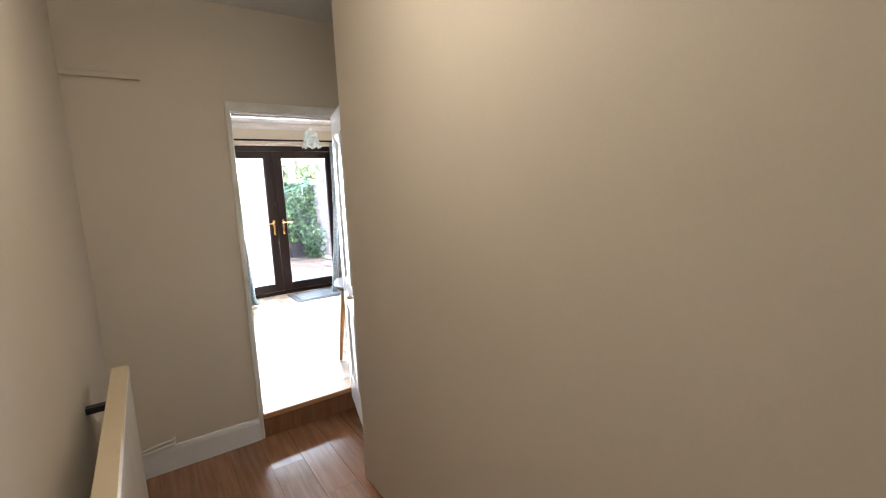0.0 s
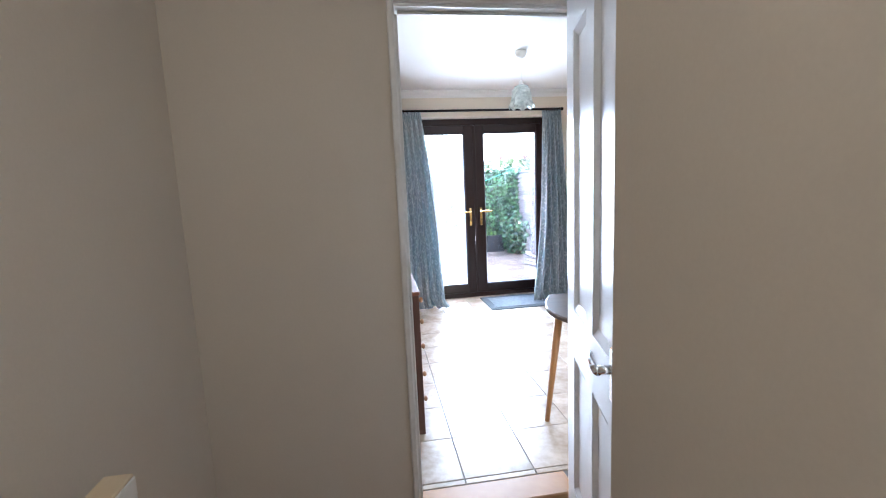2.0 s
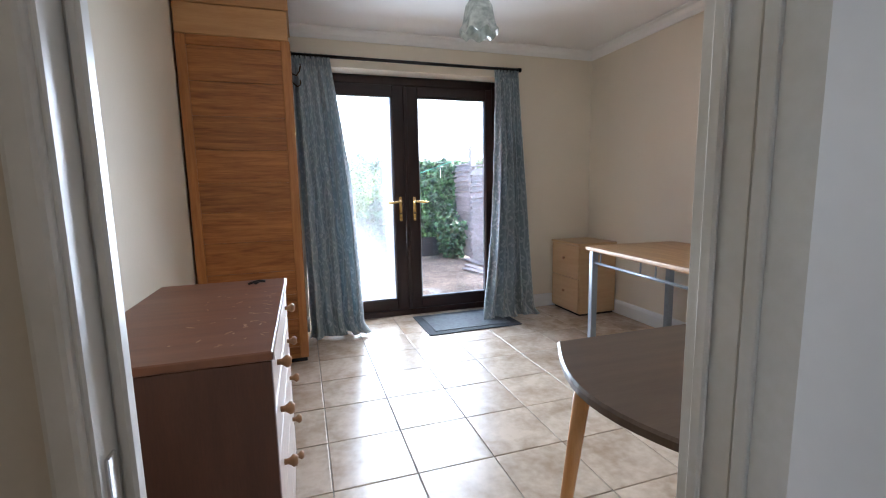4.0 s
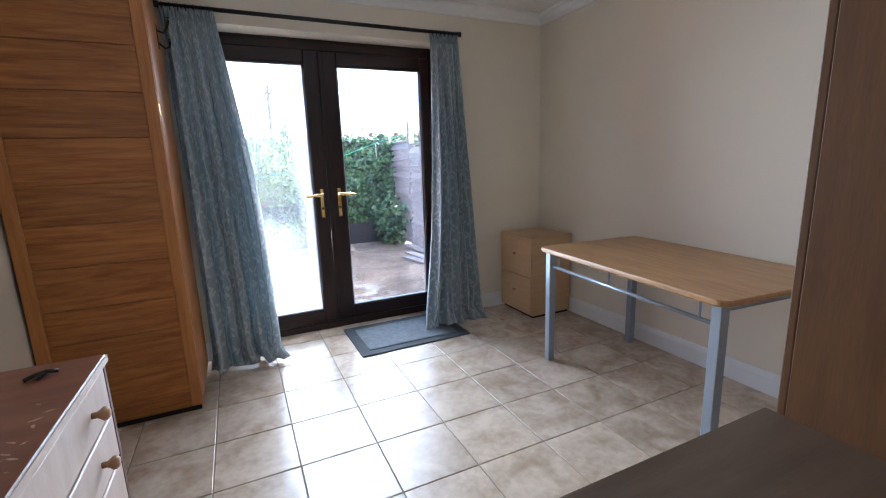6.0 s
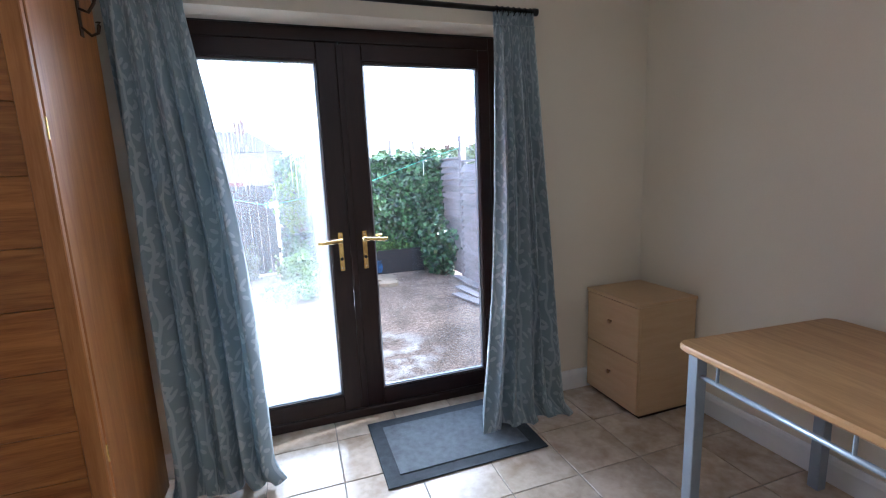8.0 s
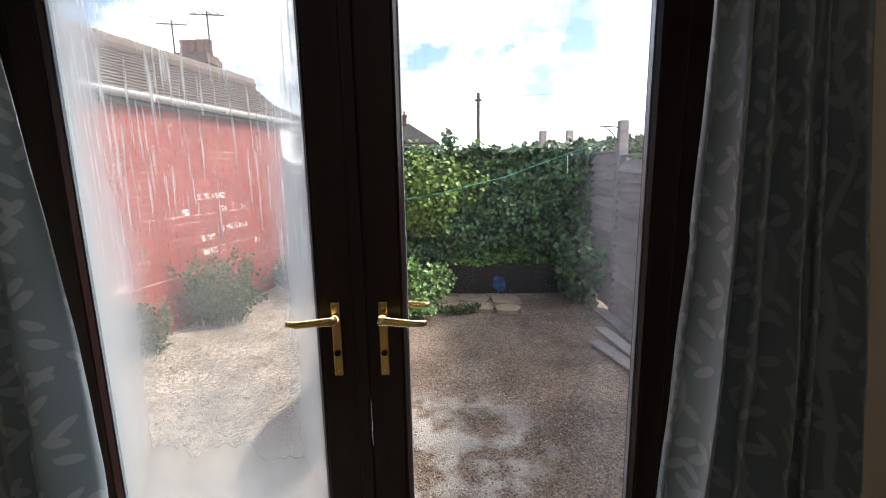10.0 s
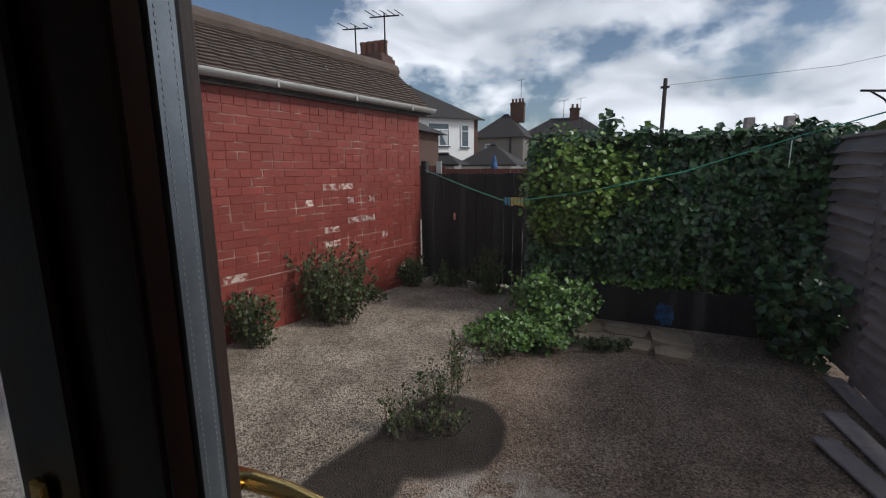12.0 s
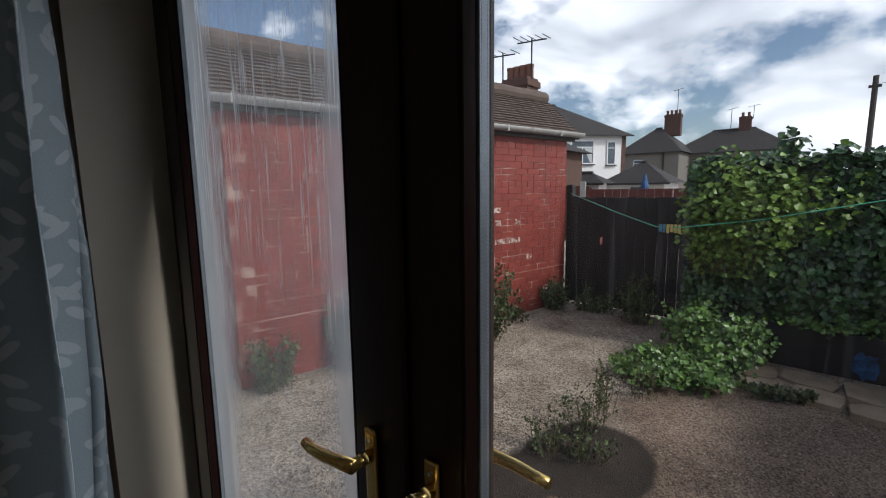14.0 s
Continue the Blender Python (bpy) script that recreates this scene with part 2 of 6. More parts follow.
M_CHROME = mat("chrome", (0.75, 0.76, 0.78), (0.66, 0.67, 0.69), rough=0.14, metal=1.0, scale=14, fine=90, bump=0.01)
M_IRON = mat("black_iron", (0.018, 0.017, 0.017), (0.03, 0.028, 0.027), rough=0.4, metal=0.6, scale=20, fine=90, bump=0.04)
M_RUST = mat("antique_bronze", (0.09, 0.055, 0.035), (0.05, 0.03, 0.02), rough=0.4, metal=0.8, scale=20, fine=90, bump=0.05)
M_MAT = mat("grey_rib_mat", (0.135, 0.15, 0.16), (0.085, 0.095, 0.105), rough=0.95, scale=30, fine=400, bump=0.5)
M_MATB = mat("charcoal_mat_border", (0.045, 0.052, 0.058), (0.03, 0.035, 0.04), rough=0.9, scale=30, fine=300, bump=0.4)
M_SHADE = mat("marbled_glass_shade", (0.62, 0.66, 0.62), (0.34, 0.38, 0.35), rough=0.2, scale=11, fine=40, bump=0.02, spread=(0.42, 0.6), wave=1.5)
M_PLASTIC = mat("white_plastic", (0.8, 0.8, 0.78), (0.76, 0.76, 0.74), rough=0.4, scale=10, fine=90, bump=0.01)
M_DARK = mat("dark_gap", (0.01, 0.01, 0.01), (0.015, 0.015, 0.015), rough=0.9, bump=0)
M_CONC = mat("weathered_concrete", (0.29, 0.255, 0.215), (0.145, 0.12, 0.10), rough=0.9, scale=1.5, fine=55, bump=0.8, stain=0.7, stain_col=(0.42, 0.39, 0.35))
M_RED = mat("red_masonry_paint", (0.275, 0.052, 0.036), (0.19, 0.033, 0.024), rough=0.62, scale=5, fine=60, bump=0.5, vary=0.10, stain=0.35, stain_col=(0.13, 0.03, 0.022))
M_REDM = mat("red_painted_mortar", (0.245, 0.046, 0.033), (0.19, 0.034, 0.025), rough=0.8, scale=13, fine=70, bump=0.5, stain=1.2, stain_col=(0.50, 0.37, 0.30))
M_CHIP = mat("chipped_brick", (0.62, 0.50, 0.43), (0.24, 0.05, 0.036), rough=0.85, scale=24, fine=90, bump=0.6, vary=0.2, spread=(0.44, 0.56))
M_CHIP_LINE = mat("pale_exposed_mortar", (0.50, 0.34, 0.28), (0.30, 0.09, 0.06), rough=0.85, scale=5, fine=50, bump=0.4, spread=(0.40, 0.66))
M_SLATE = mat("brown_concrete_roof_tile", (0.135, 0.098, 0.078), (0.085, 0.062, 0.05), rough=0.85, scale=8, fine=70, bump=0.4)
M_SLATED = mat("dark_slate_roof", (0.042, 0.036, 0.033), (0.026, 0.023, 0.022), rough=0.8, scale=3, fine=25, bump=0.3)
M_GUTTER = mat("pale_grey_gutter", (0.42, 0.41, 0.39), (0.34, 0.33, 0.31), rough=0.5, scale=5, fine=60, bump=0.05, stain=0.3)
M_BOARD = mat("grey_soffit_board", (0.16, 0.145, 0.13), (0.10, 0.09, 0.08), rough=0.8, scale=5, fine=60, bump=0.2)
M_FENCE = mat("weathered_larch", (0.33, 0.29, 0.28), (0.20, 0.17, 0.165), rough=0.9, scale=2.5, fine=30, bump=0.4, stretch=(2, 1, 7), vary=0.22, wave=0.5)
M_BLACKF = mat("black_painted_fence", (0.018, 0.018, 0.017), (0.03, 0.029, 0.026), rough=0.7, scale=4, fine=40, bump=0.3, stretch=(10, 10, 1))
M_PLANK = mat("black_painted_plank", (0.015, 0.014, 0.016), (0.024, 0.022, 0.023), rough=0.5, scale=4, fine=50, bump=0.25, stretch=(1, 1, 8))
M_BLUE = mat("blue_paint_splash", (0.035, 0.14, 0.34), (0.012, 0.02, 0.04), rough=0.5, scale=14, fine=70, bump=0.1)
M_STONE = mat("sandstone_slab", (0.37, 0.29, 0.205), (0.21, 0.16, 0.11), rough=0.9, scale=5, fine=50, bump=0.6, vary=0.12)
M_SOIL = mat("damp_soil", (0.062, 0.048, 0.038), (0.035, 0.028, 0.022), rough=0.85, scale=10, fine=90, bump=0.9)
M_IVYS = mat("young_ivy_leaf", (0.12, 0.22, 0.04), (0.045, 0.10, 0.02), rough=0.42, scale=9, fine=30, bump=0.05, island=0.55)
M_IVY = mat("ivy_leaf", (0.075, 0.15, 0.048), (0.014, 0.04, 0.015), rough=0.33, scale=5, fine=30, bump=0.05, island=0.7)
M_BUSH = mat("bright_shrub_leaf", (0.17, 0.265, 0.036), (0.08, 0.15, 0.022), rough=0.48, scale=3, fine=25, bump=0.05, island=0.35)
M_IVYD = mat("ivy_backing_shade", (0.012, 0.016, 0.007), (0.02, 0.018, 0.01), rough=0.95, scale=8, fine=50, bump=0.5)
M_WEED = mat("weed_leaf", (0.085, 0.115, 0.04), (0.045, 0.062, 0.024), rough=0.65, scale=4, fine=40, bump=0.05, island=0.5)
M_DRY = mat("dry_weed_stem", (0.17, 0.135, 0.075), (0.10, 0.085, 0.045), rough=0.8, scale=6, fine=40, bump=0.1)
M_RENDER = mat("pale_house_render", (0.78, 0.78, 0.77), (0.72, 0.72, 0.71), rough=0.85, scale=2, fine=30, bump=0.2)
M_GREYR = mat("grey_pebbledash", (0.20, 0.185, 0.165), (0.155, 0.14, 0.125), rough=0.95, scale=3, fine=30, bump=0.4)
M_BRICK = mat("dark_house_brick", (0.115, 0.062, 0.046), (0.075, 0.042, 0.033), rough=0.9, scale=6, fine=30, bump=0.3)
M_CLAY = mat("terracotta_pot", (0.20, 0.085, 0.055), (0.13, 0.06, 0.042), rough=0.8, scale=8, fine=40, bump=0.1)
M_PANE = mat("house_window_glass", (0.09, 0.12, 0.14), (0.05, 0.07, 0.085), rough=0.08, scale=2, fine=10, bump=0.0)
M_NET = mat("net_curtain", (0.5, 0.52, 0.52), (0.4, 0.42, 0.42), rough=0.9, scale=4, fine=30, bump=0.1, stretch=(10, 10, 1))
M_POLE = mat("creosoted_pole", (0.075, 0.062, 0.052), (0.05, 0.042, 0.036), rough=0.9, scale=4, fine=30, bump=0.2, stretch=(6, 6, 1))
M_GRASS = mat("far_grass", (0.07, 0.09, 0.03), (0.05, 0.065, 0.025), rough=0.95, scale=0.5, fine=8, bump=0.3)
M_LINE = mat("green_plastic_line", (0.10, 0.45, 0.30), (0.08, 0.38, 0.25), rough=0.5, bump=0)
M_YELLOW = mat("yellow_peg_bag", (0.60, 0.46, 0.12), (0.45, 0.36, 0.14), rough=0.8, scale=20, fine=80, bump=0.2)
M_BLUEPEG = mat("blue_peg", (0.10, 0.26, 0.34), (0.08, 0.2, 0.3), rough=0.6, bump=0)
M_REDF = mat("red_brown_fence", (0.13, 0.035, 0.025), (0.09, 0.028, 0.02), rough=0.85, scale=5, fine=30, bump=0.2)
M_GLASS_L = glass_mat("misted_pane_glass", 0.10, 0.50, 0.46, 0.45)
M_GLASS_R = glass_mat("clear_pane_glass", 0.003, 0.05, 0.0, 0.03, 0.15, 0.34)
M_BULB = glow_mat("lamp_diffuser", (1.0, 0.86, 0.68), 3.0)


def curtain_mat():
    m = mat("duck_egg_damask", (0.385, 0.455, 0.485), (0.31, 0.375, 0.405), rough=0.38, scale=4, fine=260, bump=0.12)
    n, l = m.node_tree.nodes, m.node_tree.links
    b = n["Principled BSDF"]
    b.inputs["Sheen Weight"].default_value = 0.3
    co = n.new("ShaderNodeTexCoord")
    masks = []
    for turn, move, scale in ((0.75, 0.0, 26.0), (-0.7, 3.3, 24.0)):
        m1 = n.new("ShaderNodeMapping")
        m1.inputs["Rotation"].default_value = (0, 0, turn)
        m1.inputs["Location"].default_value = (move, move * 0.7, 0)
        m2 = n.new("ShaderNodeMapping")
        m2.inputs["Scale"].default_value = (1.0, 0.42, 1.0)
        vo = n.new("ShaderNodeTexVoronoi")
        vo.voronoi_dimensions = '2D'
        vo.inputs["Scale"].default_value = scale
        vo.inputs["Randomness"].default_value = 0.7
        l.new(co.outputs["UV"], m1.inputs["Vector"])
        l.new(m1.outputs["Vector"], m2.inputs["Vector"])
        l.new(m2.outputs["Vector"], vo.inputs["Vector"])
        r0 = n.new("ShaderNodeMapRange")
        r0.inputs["From Min"].default_value = 0.185
        r0.inputs["From Max"].default_value = 0.215
        r0.inputs["To Min"].default_value = 1.0
        r0.inputs["To Max"].default_value = 0.0
        l.new(vo.outputs["Distance"], r0.inputs["Value"])
        masks.append(r0.outputs["Result"])
    wv = n.new("ShaderNodeTexWave")
    wv.bands_direction = 'X'
    wv.inputs["Scale"].default_value = 2.6
    wv.inputs["Distortion"].default_value = 3.0
    wv.inputs["Detail"].default_value = 1
    wv.inputs["Detail Scale"].default_value = 1.4
    l.new(co.outputs["UV"], wv.inputs["Vector"])
    vr = n.new("ShaderNodeMapRange")
    vr.inputs["From Min"].default_value = 0.975
    vr.inputs["From Max"].default_value = 0.99
    l.new(wv.outputs["Fac"], vr.inputs["Value"])
    masks.append(vr.outputs["Result"])
    top = masks[0]
    for other in masks[1:]:
        r = n.new("ShaderNodeMath")
        r.operation = 'MAXIMUM'
        l.new(top, r.inputs[0])
        l.new(other, r.inputs[1])
        top = r.outputs[0]
    mx = n.new("ShaderNodeMix")
    mx.data_type = 'RGBA'
    mx.inputs["B"].default_value = (0.66, 0.70, 0.70, 1)
    sc = n.new("ShaderNodeMath")
    sc.operation = 'MULTIPLY'
    sc.inputs[1].default_value = 0.65
    l.new(top, sc.inputs[0])
    l.new(sc.outputs[0], mx.inputs["Factor"])
    src = b.inputs["Base Color"].links[0].from_socket
    l.new(src, mx.inputs["A"])
    l.new(mx.outputs["Result"], b.inputs["Base Color"])
    tl = n.new("ShaderNodeBsdfTranslucent")
    l.new(mx.outputs["Result"], tl.inputs["Color"])
    ms = n.new("ShaderNodeMixShader")
    ms.inputs[0].default_value = 0.3
    out = n["Material Output"]
    l.new(b.outputs[0], ms.inputs[1])
    l.new(tl.outputs[0], ms.inputs[2])
    l.new(ms.outputs[0], out.inputs["Surface"])
    return m


M_CURTAIN = curtain_mat()


# ---- building helpers ----
def box(bm, x0, x1, y0, y1, z0, z1):
    vs = [bm.verts.new((x, y, z)) for z in (z0, z1) for y in (y0, y1) for x in (x0, x1)]
    fs = ((0, 2, 3, 1), (4, 5, 7, 6), (0, 1, 5, 4), (2, 6, 7, 3), (0, 4, 6, 2), (1, 3, 7, 5))
    for f in fs:
        bm.faces.new([vs[i] for i in f])
    return vs


def boxes(*dims, bevel=0.0, seg=1):
    bm = bmesh.new()
    for d in dims:
        box(bm, *d)
    if bevel:
        bmesh.ops.bevel(bm, geom=bm.edges[:], offset=bevel, segments=seg, affect='EDGES', profile=0.5)
    return bm


def tube(bm, a, b, r0, r1=None, seg=12, cap=True):
    """A round bar from a to b."""
    a, b = Vector(a), Vector(b)
    r1 = r0 if r1 is None else r1
    q = (b - a).to_track_quat('Z', 'Y')
    rings = []
    for p, r in ((a, r0), (b, r1)):
        rings.append([bm.verts.new(p + q @ Vector((r * math.cos(t), r * math.sin(t), 0))) for t in [2 * math.pi * i / seg for i in range(seg)]])
    for i in range(seg):
        j = (i + 1) % seg
        bm.faces.new((rings[0][i], rings[0][j], rings[1][j], rings[1][i]))
    if cap:
        bm.faces.new(rings[0][::-1])
        bm.faces.new(rings[1])


def sweep(bm, pts, rad, seg=10):
    """A round bar along a line of points; rad may be one radius or one for each point."""
    pts = [Vector(p) for p in pts]
    rads = rad if isinstance(rad, (list, tuple)) else [rad] * len(pts)
    rings = []
    for i, p in enumerate(pts):
        d = (pts[min(i + 1, len(pts) - 1)] - pts[max(i - 1, 0)]).normalized()
        q = d.to_track_quat('Z', 'Y')
        rings.append([bm.verts.new(p + q @ Vector((rads[i] * math.cos(2 * math.pi * k / seg), rads[i] * math.sin(2 * math.pi * k / seg), 0))) for k in range(seg)])
    for r0, r1 in zip(rings, rings[1:]):
        for k in range(seg):
            bm.faces.new((r0[k], r0[(k + 1) % seg], r1[(k + 1) % seg], r1[k]))
    bm.faces.new(rings[0][::-1])
    bm.faces.new(rings[-1])


def lathe(bm, prof, seg=24, m=Matrix()):
    """Turns a profile of (radius, height) about z."""
    rings = []
    for r, z in prof:
        rings.append([bm.verts.new(m @ Vector((r * math.cos(2 * math.pi * k / seg), r * math.sin(2 * math.pi * k / seg), z))) for k in range(seg)])
    for r0, r1 in zip(rings, rings[1:]):
        for k in range(seg):
            bm.faces.new((r0[k], r0[(k + 1) % seg], r1[(k + 1) % seg], r1[k]))
    return rings


def mesh_of(name, bm, material, smooth=False):
    bmesh.ops.recalc_face_normals(bm, faces=bm.faces[:])
    me = bpy.data.meshes.new(name)
    bm.to_mesh(me)
    bm.free()
    me.materials.append(material)
    if smooth:
        for p in me.polygons:
            p.use_smooth = True
    return me


def part(name, bm, material, parent, label="", smooth=False):
    ob = new(name, mesh_of(name, bm, material, smooth))
    ob.parent = parent
    return tagged(ob, label)


def structure(name, bm, material, label, category, smooth=False):
    return tagged(new(name, mesh_of(name, bm, material, smooth)), label, category, "", "structure")


def thing(name, label, category, loc=(0, 0, 0), rz=0.0, group=""):
    e = new(name)
    e.empty_display_size = 0.1
    e.matrix_basis = pose(*loc, 0, 0, rz)
    return tagged(e, label, category, group)


def piece(name, me, parent, m):
    ob = new(name, me)
    ob.parent = parent
    ob.matrix_basis = m
    return ob


def leaf_mesh(name, spots, size, material, rnd, long=1.25):
    """Many small folded leaves, one at each (place, direction)."""
    verts, faces = [], []
    for p, d in spots:
        s = size * rnd.uniform(0.6, 1.3)
        d = (Vector(d) + Vector((rnd.gauss(0, .45), rnd.gauss(0, .45), rnd.gauss(0, .45)))).normalized()
        t = d.cross(Vector((rnd.gauss(0, 1), rnd.gauss(0, 1), rnd.gauss(-1.2, .5)))).normalized()
        u = d.cross(t)
        b = len(verts)
        p = Vector(p)
        verts += [p - u * s * 0.5, p + t * s * .5 - u * s * .12 + d * s * .12, p + t * s * .28 + u * s * .28 + d * s * .06, p + u * s * 0.5 * long, p - t * s * .28 + u * s * .28 + d * s * .06, p - t * s * .5 - u * s * .12 + d * s * .12]
        faces += [(b, b + 1, b + 2, b + 3), (b, b + 3, b + 4, b + 5)]
    me = bpy.data.meshes.new(name)
    me.from_pydata([tuple(v) for v in verts], [], faces)
    me.materials.append(material)
    return me


# ---- the house: walls, floors, ceilings ----
CEIL = 2.38
GROUND = -0.14
structure("wall_back", boxes((-1.72, -0.885, -0.2, 0.09, -0.3, 2.6), (0.895, 1.95, -0.2, 0.09, -0.3, 2.6), (-0.885, 0.895, -0.2, 0.09, 2.105, 2.6)), M_CREAM, "cream painted wall around the garden doors", "wall")
structure("wall_right", boxes((1.78, 1.94, -3.6, -0.2, -0.1, 2.6)), M_CREAM, "plain cream painted kitchen wall", "wall")
structure("wall_left", boxes((-1.71, -1.55, -3.389, -0.2, -0.1, 2.6)), M_CREAM, "plain cream painted kitchen wall behind the wardrobe", "wall")
structure("wall_doorway", boxes((-2.0, -1.075, -3.46, -3.39, -0.2, 2.6), (-0.365, 1.94, -3.46, -3.39, -0.2, 2.6), (-1.075, -0.365, -3.46, -3.39, 1.99, 2.6)), M_HALL, "beige painted wall with the kitchen doorway", "wall")
structure("wall_hall_left", boxes((-2.0, -1.84, -7.6, -3.46, -0.2, 2.6)), M_HALL, "beige painted hall wall with a radiator", "wall")
structure("wall_hall_right", boxes((-0.682, -0.55, -7.6, -4.27, -0.2, 2.6), (-0.55, 0.35, -4.4, -4.27, -0.2, 2.6)), M_HALL, "beige painted hall wall ending in a corner", "wall")
structure("wall_hall_nook", boxes((0.35, 0.5, -4.4, -3.46, -0.2, 2.6)), M_HALL, "beige painted wall of the nook behind the door", "wall")
structure("wall_hall_end", boxes((-2.0, -0.55, -7.75, -7.6, -0.2, 2.6)), M_HALL, "plain beige hall end wall", "wall")
structure("ceiling", boxes((-1.71, 1.94, -3.40, -0.1, CEIL, CEIL + 0.12)), M_CEIL, "white painted kitchen ceiling", "ceiling")
structure("ceiling_hall", boxes((-2.0, 0.5, -7.75, -3.40, 2.601, 2.72)), M_CEIL, "white painted hall ceiling", "ceiling")


def coving(name, a, b, inward):
    bm = bmesh.new()
    a, b, n = Vector(a), Vector(b), Vector(inward)
    prof = [(0.0, -0.075), (0.012, -0.075), (0.02, -0.045), (0.045, -0.02), (0.075, -0.012), (0.075, 0.0), (0.0, 0.0)]
    r0 = [bm.verts.new(a + n * p + Vector((0, 0, q))) for p, q in prof]
    r1 = [bm.verts.new(b + n * p + Vector((0, 0, q))) for p, q in prof]
    for i in range(len(prof)):
        j = (i + 1) % len(prof)
        bm.faces.new((r0[i], r0[j], r1[j], r1[i]))
    bm.faces.new(r0)
    bm.faces.new(r1[::-1])
    structure(name, bm, M_CEIL, "white plaster coving along the ceiling", "coving")


coving("trim_coving_back", (-1.55, -0.2, CEIL), (1.78, -0.2, CEIL), (0, -1, 0))
coving("trim_coving_right", (1.78, -0.2, CEIL), (1.78, -3.33, CEIL), (-1, 0, 0))
coving("trim_coving_left", (-1.55, -3.33, CEIL), (-1.55, -0.2, CEIL), (1, 0, 0))


def skirting(name, x0, x1, y0, y1, axis, height=0.12, base=0.0):
    """A skirting board with a rounded top; axis is the way that it faces."""
    bm = bmesh.new()
    t = 0.018
    prof = [(0, 0), (t, 0), (t, height - 0.03), (t - 0.004, height - 0.012), (t * 0.45, height), (0, height)]
    ends = []
    for x, y in ((x0, y0), (x1, y1)):
        ends.append([bm.verts.new((x + axis[0] * p, y + axis[1] * p, base + z)) for p, z in prof])
    for i in range(len(prof)):
        j = (i + 1) % len(prof)
        bm.faces.new((ends[0][i], ends[0][j], ends[1][j], ends[1][i]))
    bm.faces.new(ends[0])
    bm.faces.new(ends[1][::-1])
    structure(name, bm, M_WHITE, "white gloss skirting board along the wall foot", "skirting board")


skirting("baseboard_right", 1.78, 1.78, -0.2, -3.33, (-1, 0))
skirting("baseboard_back", 0.895, 1.78, -0.2, -0.2, (0, -1))
skirting("baseboard_back_left", -1.55, -0.885, -0.2, -0.2, (0, -1))
skirting("baseboard_left", -1.55, -1.55, -3.33, -0.2, (1, 0))
skirting("baseboard_doorway", -1.84, -1.085, -3.46, -3.46, (0, -1), 0.155, -0.17)
skirting("baseboard_hall_left", -1.84, -1.84, -7.6, -3.46, (1, 0), 0.155, -0.17)
skirting("baseboard_nook", -0.682, 0.35, -4.27, -4.27, (0, 1), 0.155, -0.17)

# door lining, stops and architrave of the inner doorway
DL, DR = -1.06, -0.38
lin = structure("door_frame_kitchen", boxes((DL - 0.016, DL, -3.468, -3.386, -0.17, 1.972), (DR, DR + 0.016, -3.468, -3.386, -0.17, 1.972), (DL - 0.016, DR + 0.016, -3.468, -3.386, 1.972, 1.99), bevel=0.002), M_WORN, "worn white painted door lining", "door frame")
part("stop_bead", boxes((DL, DL + 0.012, -3.43, -3.41, 0, 1.96), (DR - 0.010, DR, -3.43, -3.41, 0, 1.96), (DL + 0.012, DR - 0.010, -3.43, -3.41, 1.96, 1.972), bevel=0.003), M_WORN, lin)
# narrow architrave on the latch side, deep moulded jamb on the hinge side
bm = boxes((DL - 0.028, DL - 0.004, -3.478, -3.462, -0.17, 2.04), bevel=0.005, seg=2)
part("architrave", bm, M_WORN, lin)
bm = boxes((DR, DR + 0.075, -3.585, -3.469, -0.17, 2.04), (DR - 0.006, DR + 0.004, -3.492, -3.472, -0.17, 1.972), (DR - 0.006, DR + 0.004, -3.583, -3.55, -0.17, 1.972), bevel=0.003, seg=2)
part("jamb", bm, M_WORN, lin, "deep moulded hinge-side jamb")
bm = boxes((DL - 0.004, DR - 0.001, -3.478, -3.462, 1.982, 2.04), bevel=0.005, seg=2)
box(bm, DL - 0.004, DR - 0.001, -3.484, -3.476, 2.018, 2.034)
part("architrave", bm, M_WORN, lin)
part("strike_plate", boxes((DL - 0.002, DL + 0.003, -3.456, -3.438, 0.84, 0.92), bevel=0.001), M_CHROME, lin, "small metal strike plate")
structure("threshold", boxes((DL + 0.002, DR - 0.002, -3.485, -3.34, -0.03, 0.006), bevel=0.006), M_PINE_L, "pale wooden threshold board in the doorway", "threshold")
structure("step_riser", boxes((DL + 0.002, DR - 0.002, -3.462, -3.44, -0.285, -0.031)), M_LAM, "brown wooden riser of the step up to the kitchen", "step")


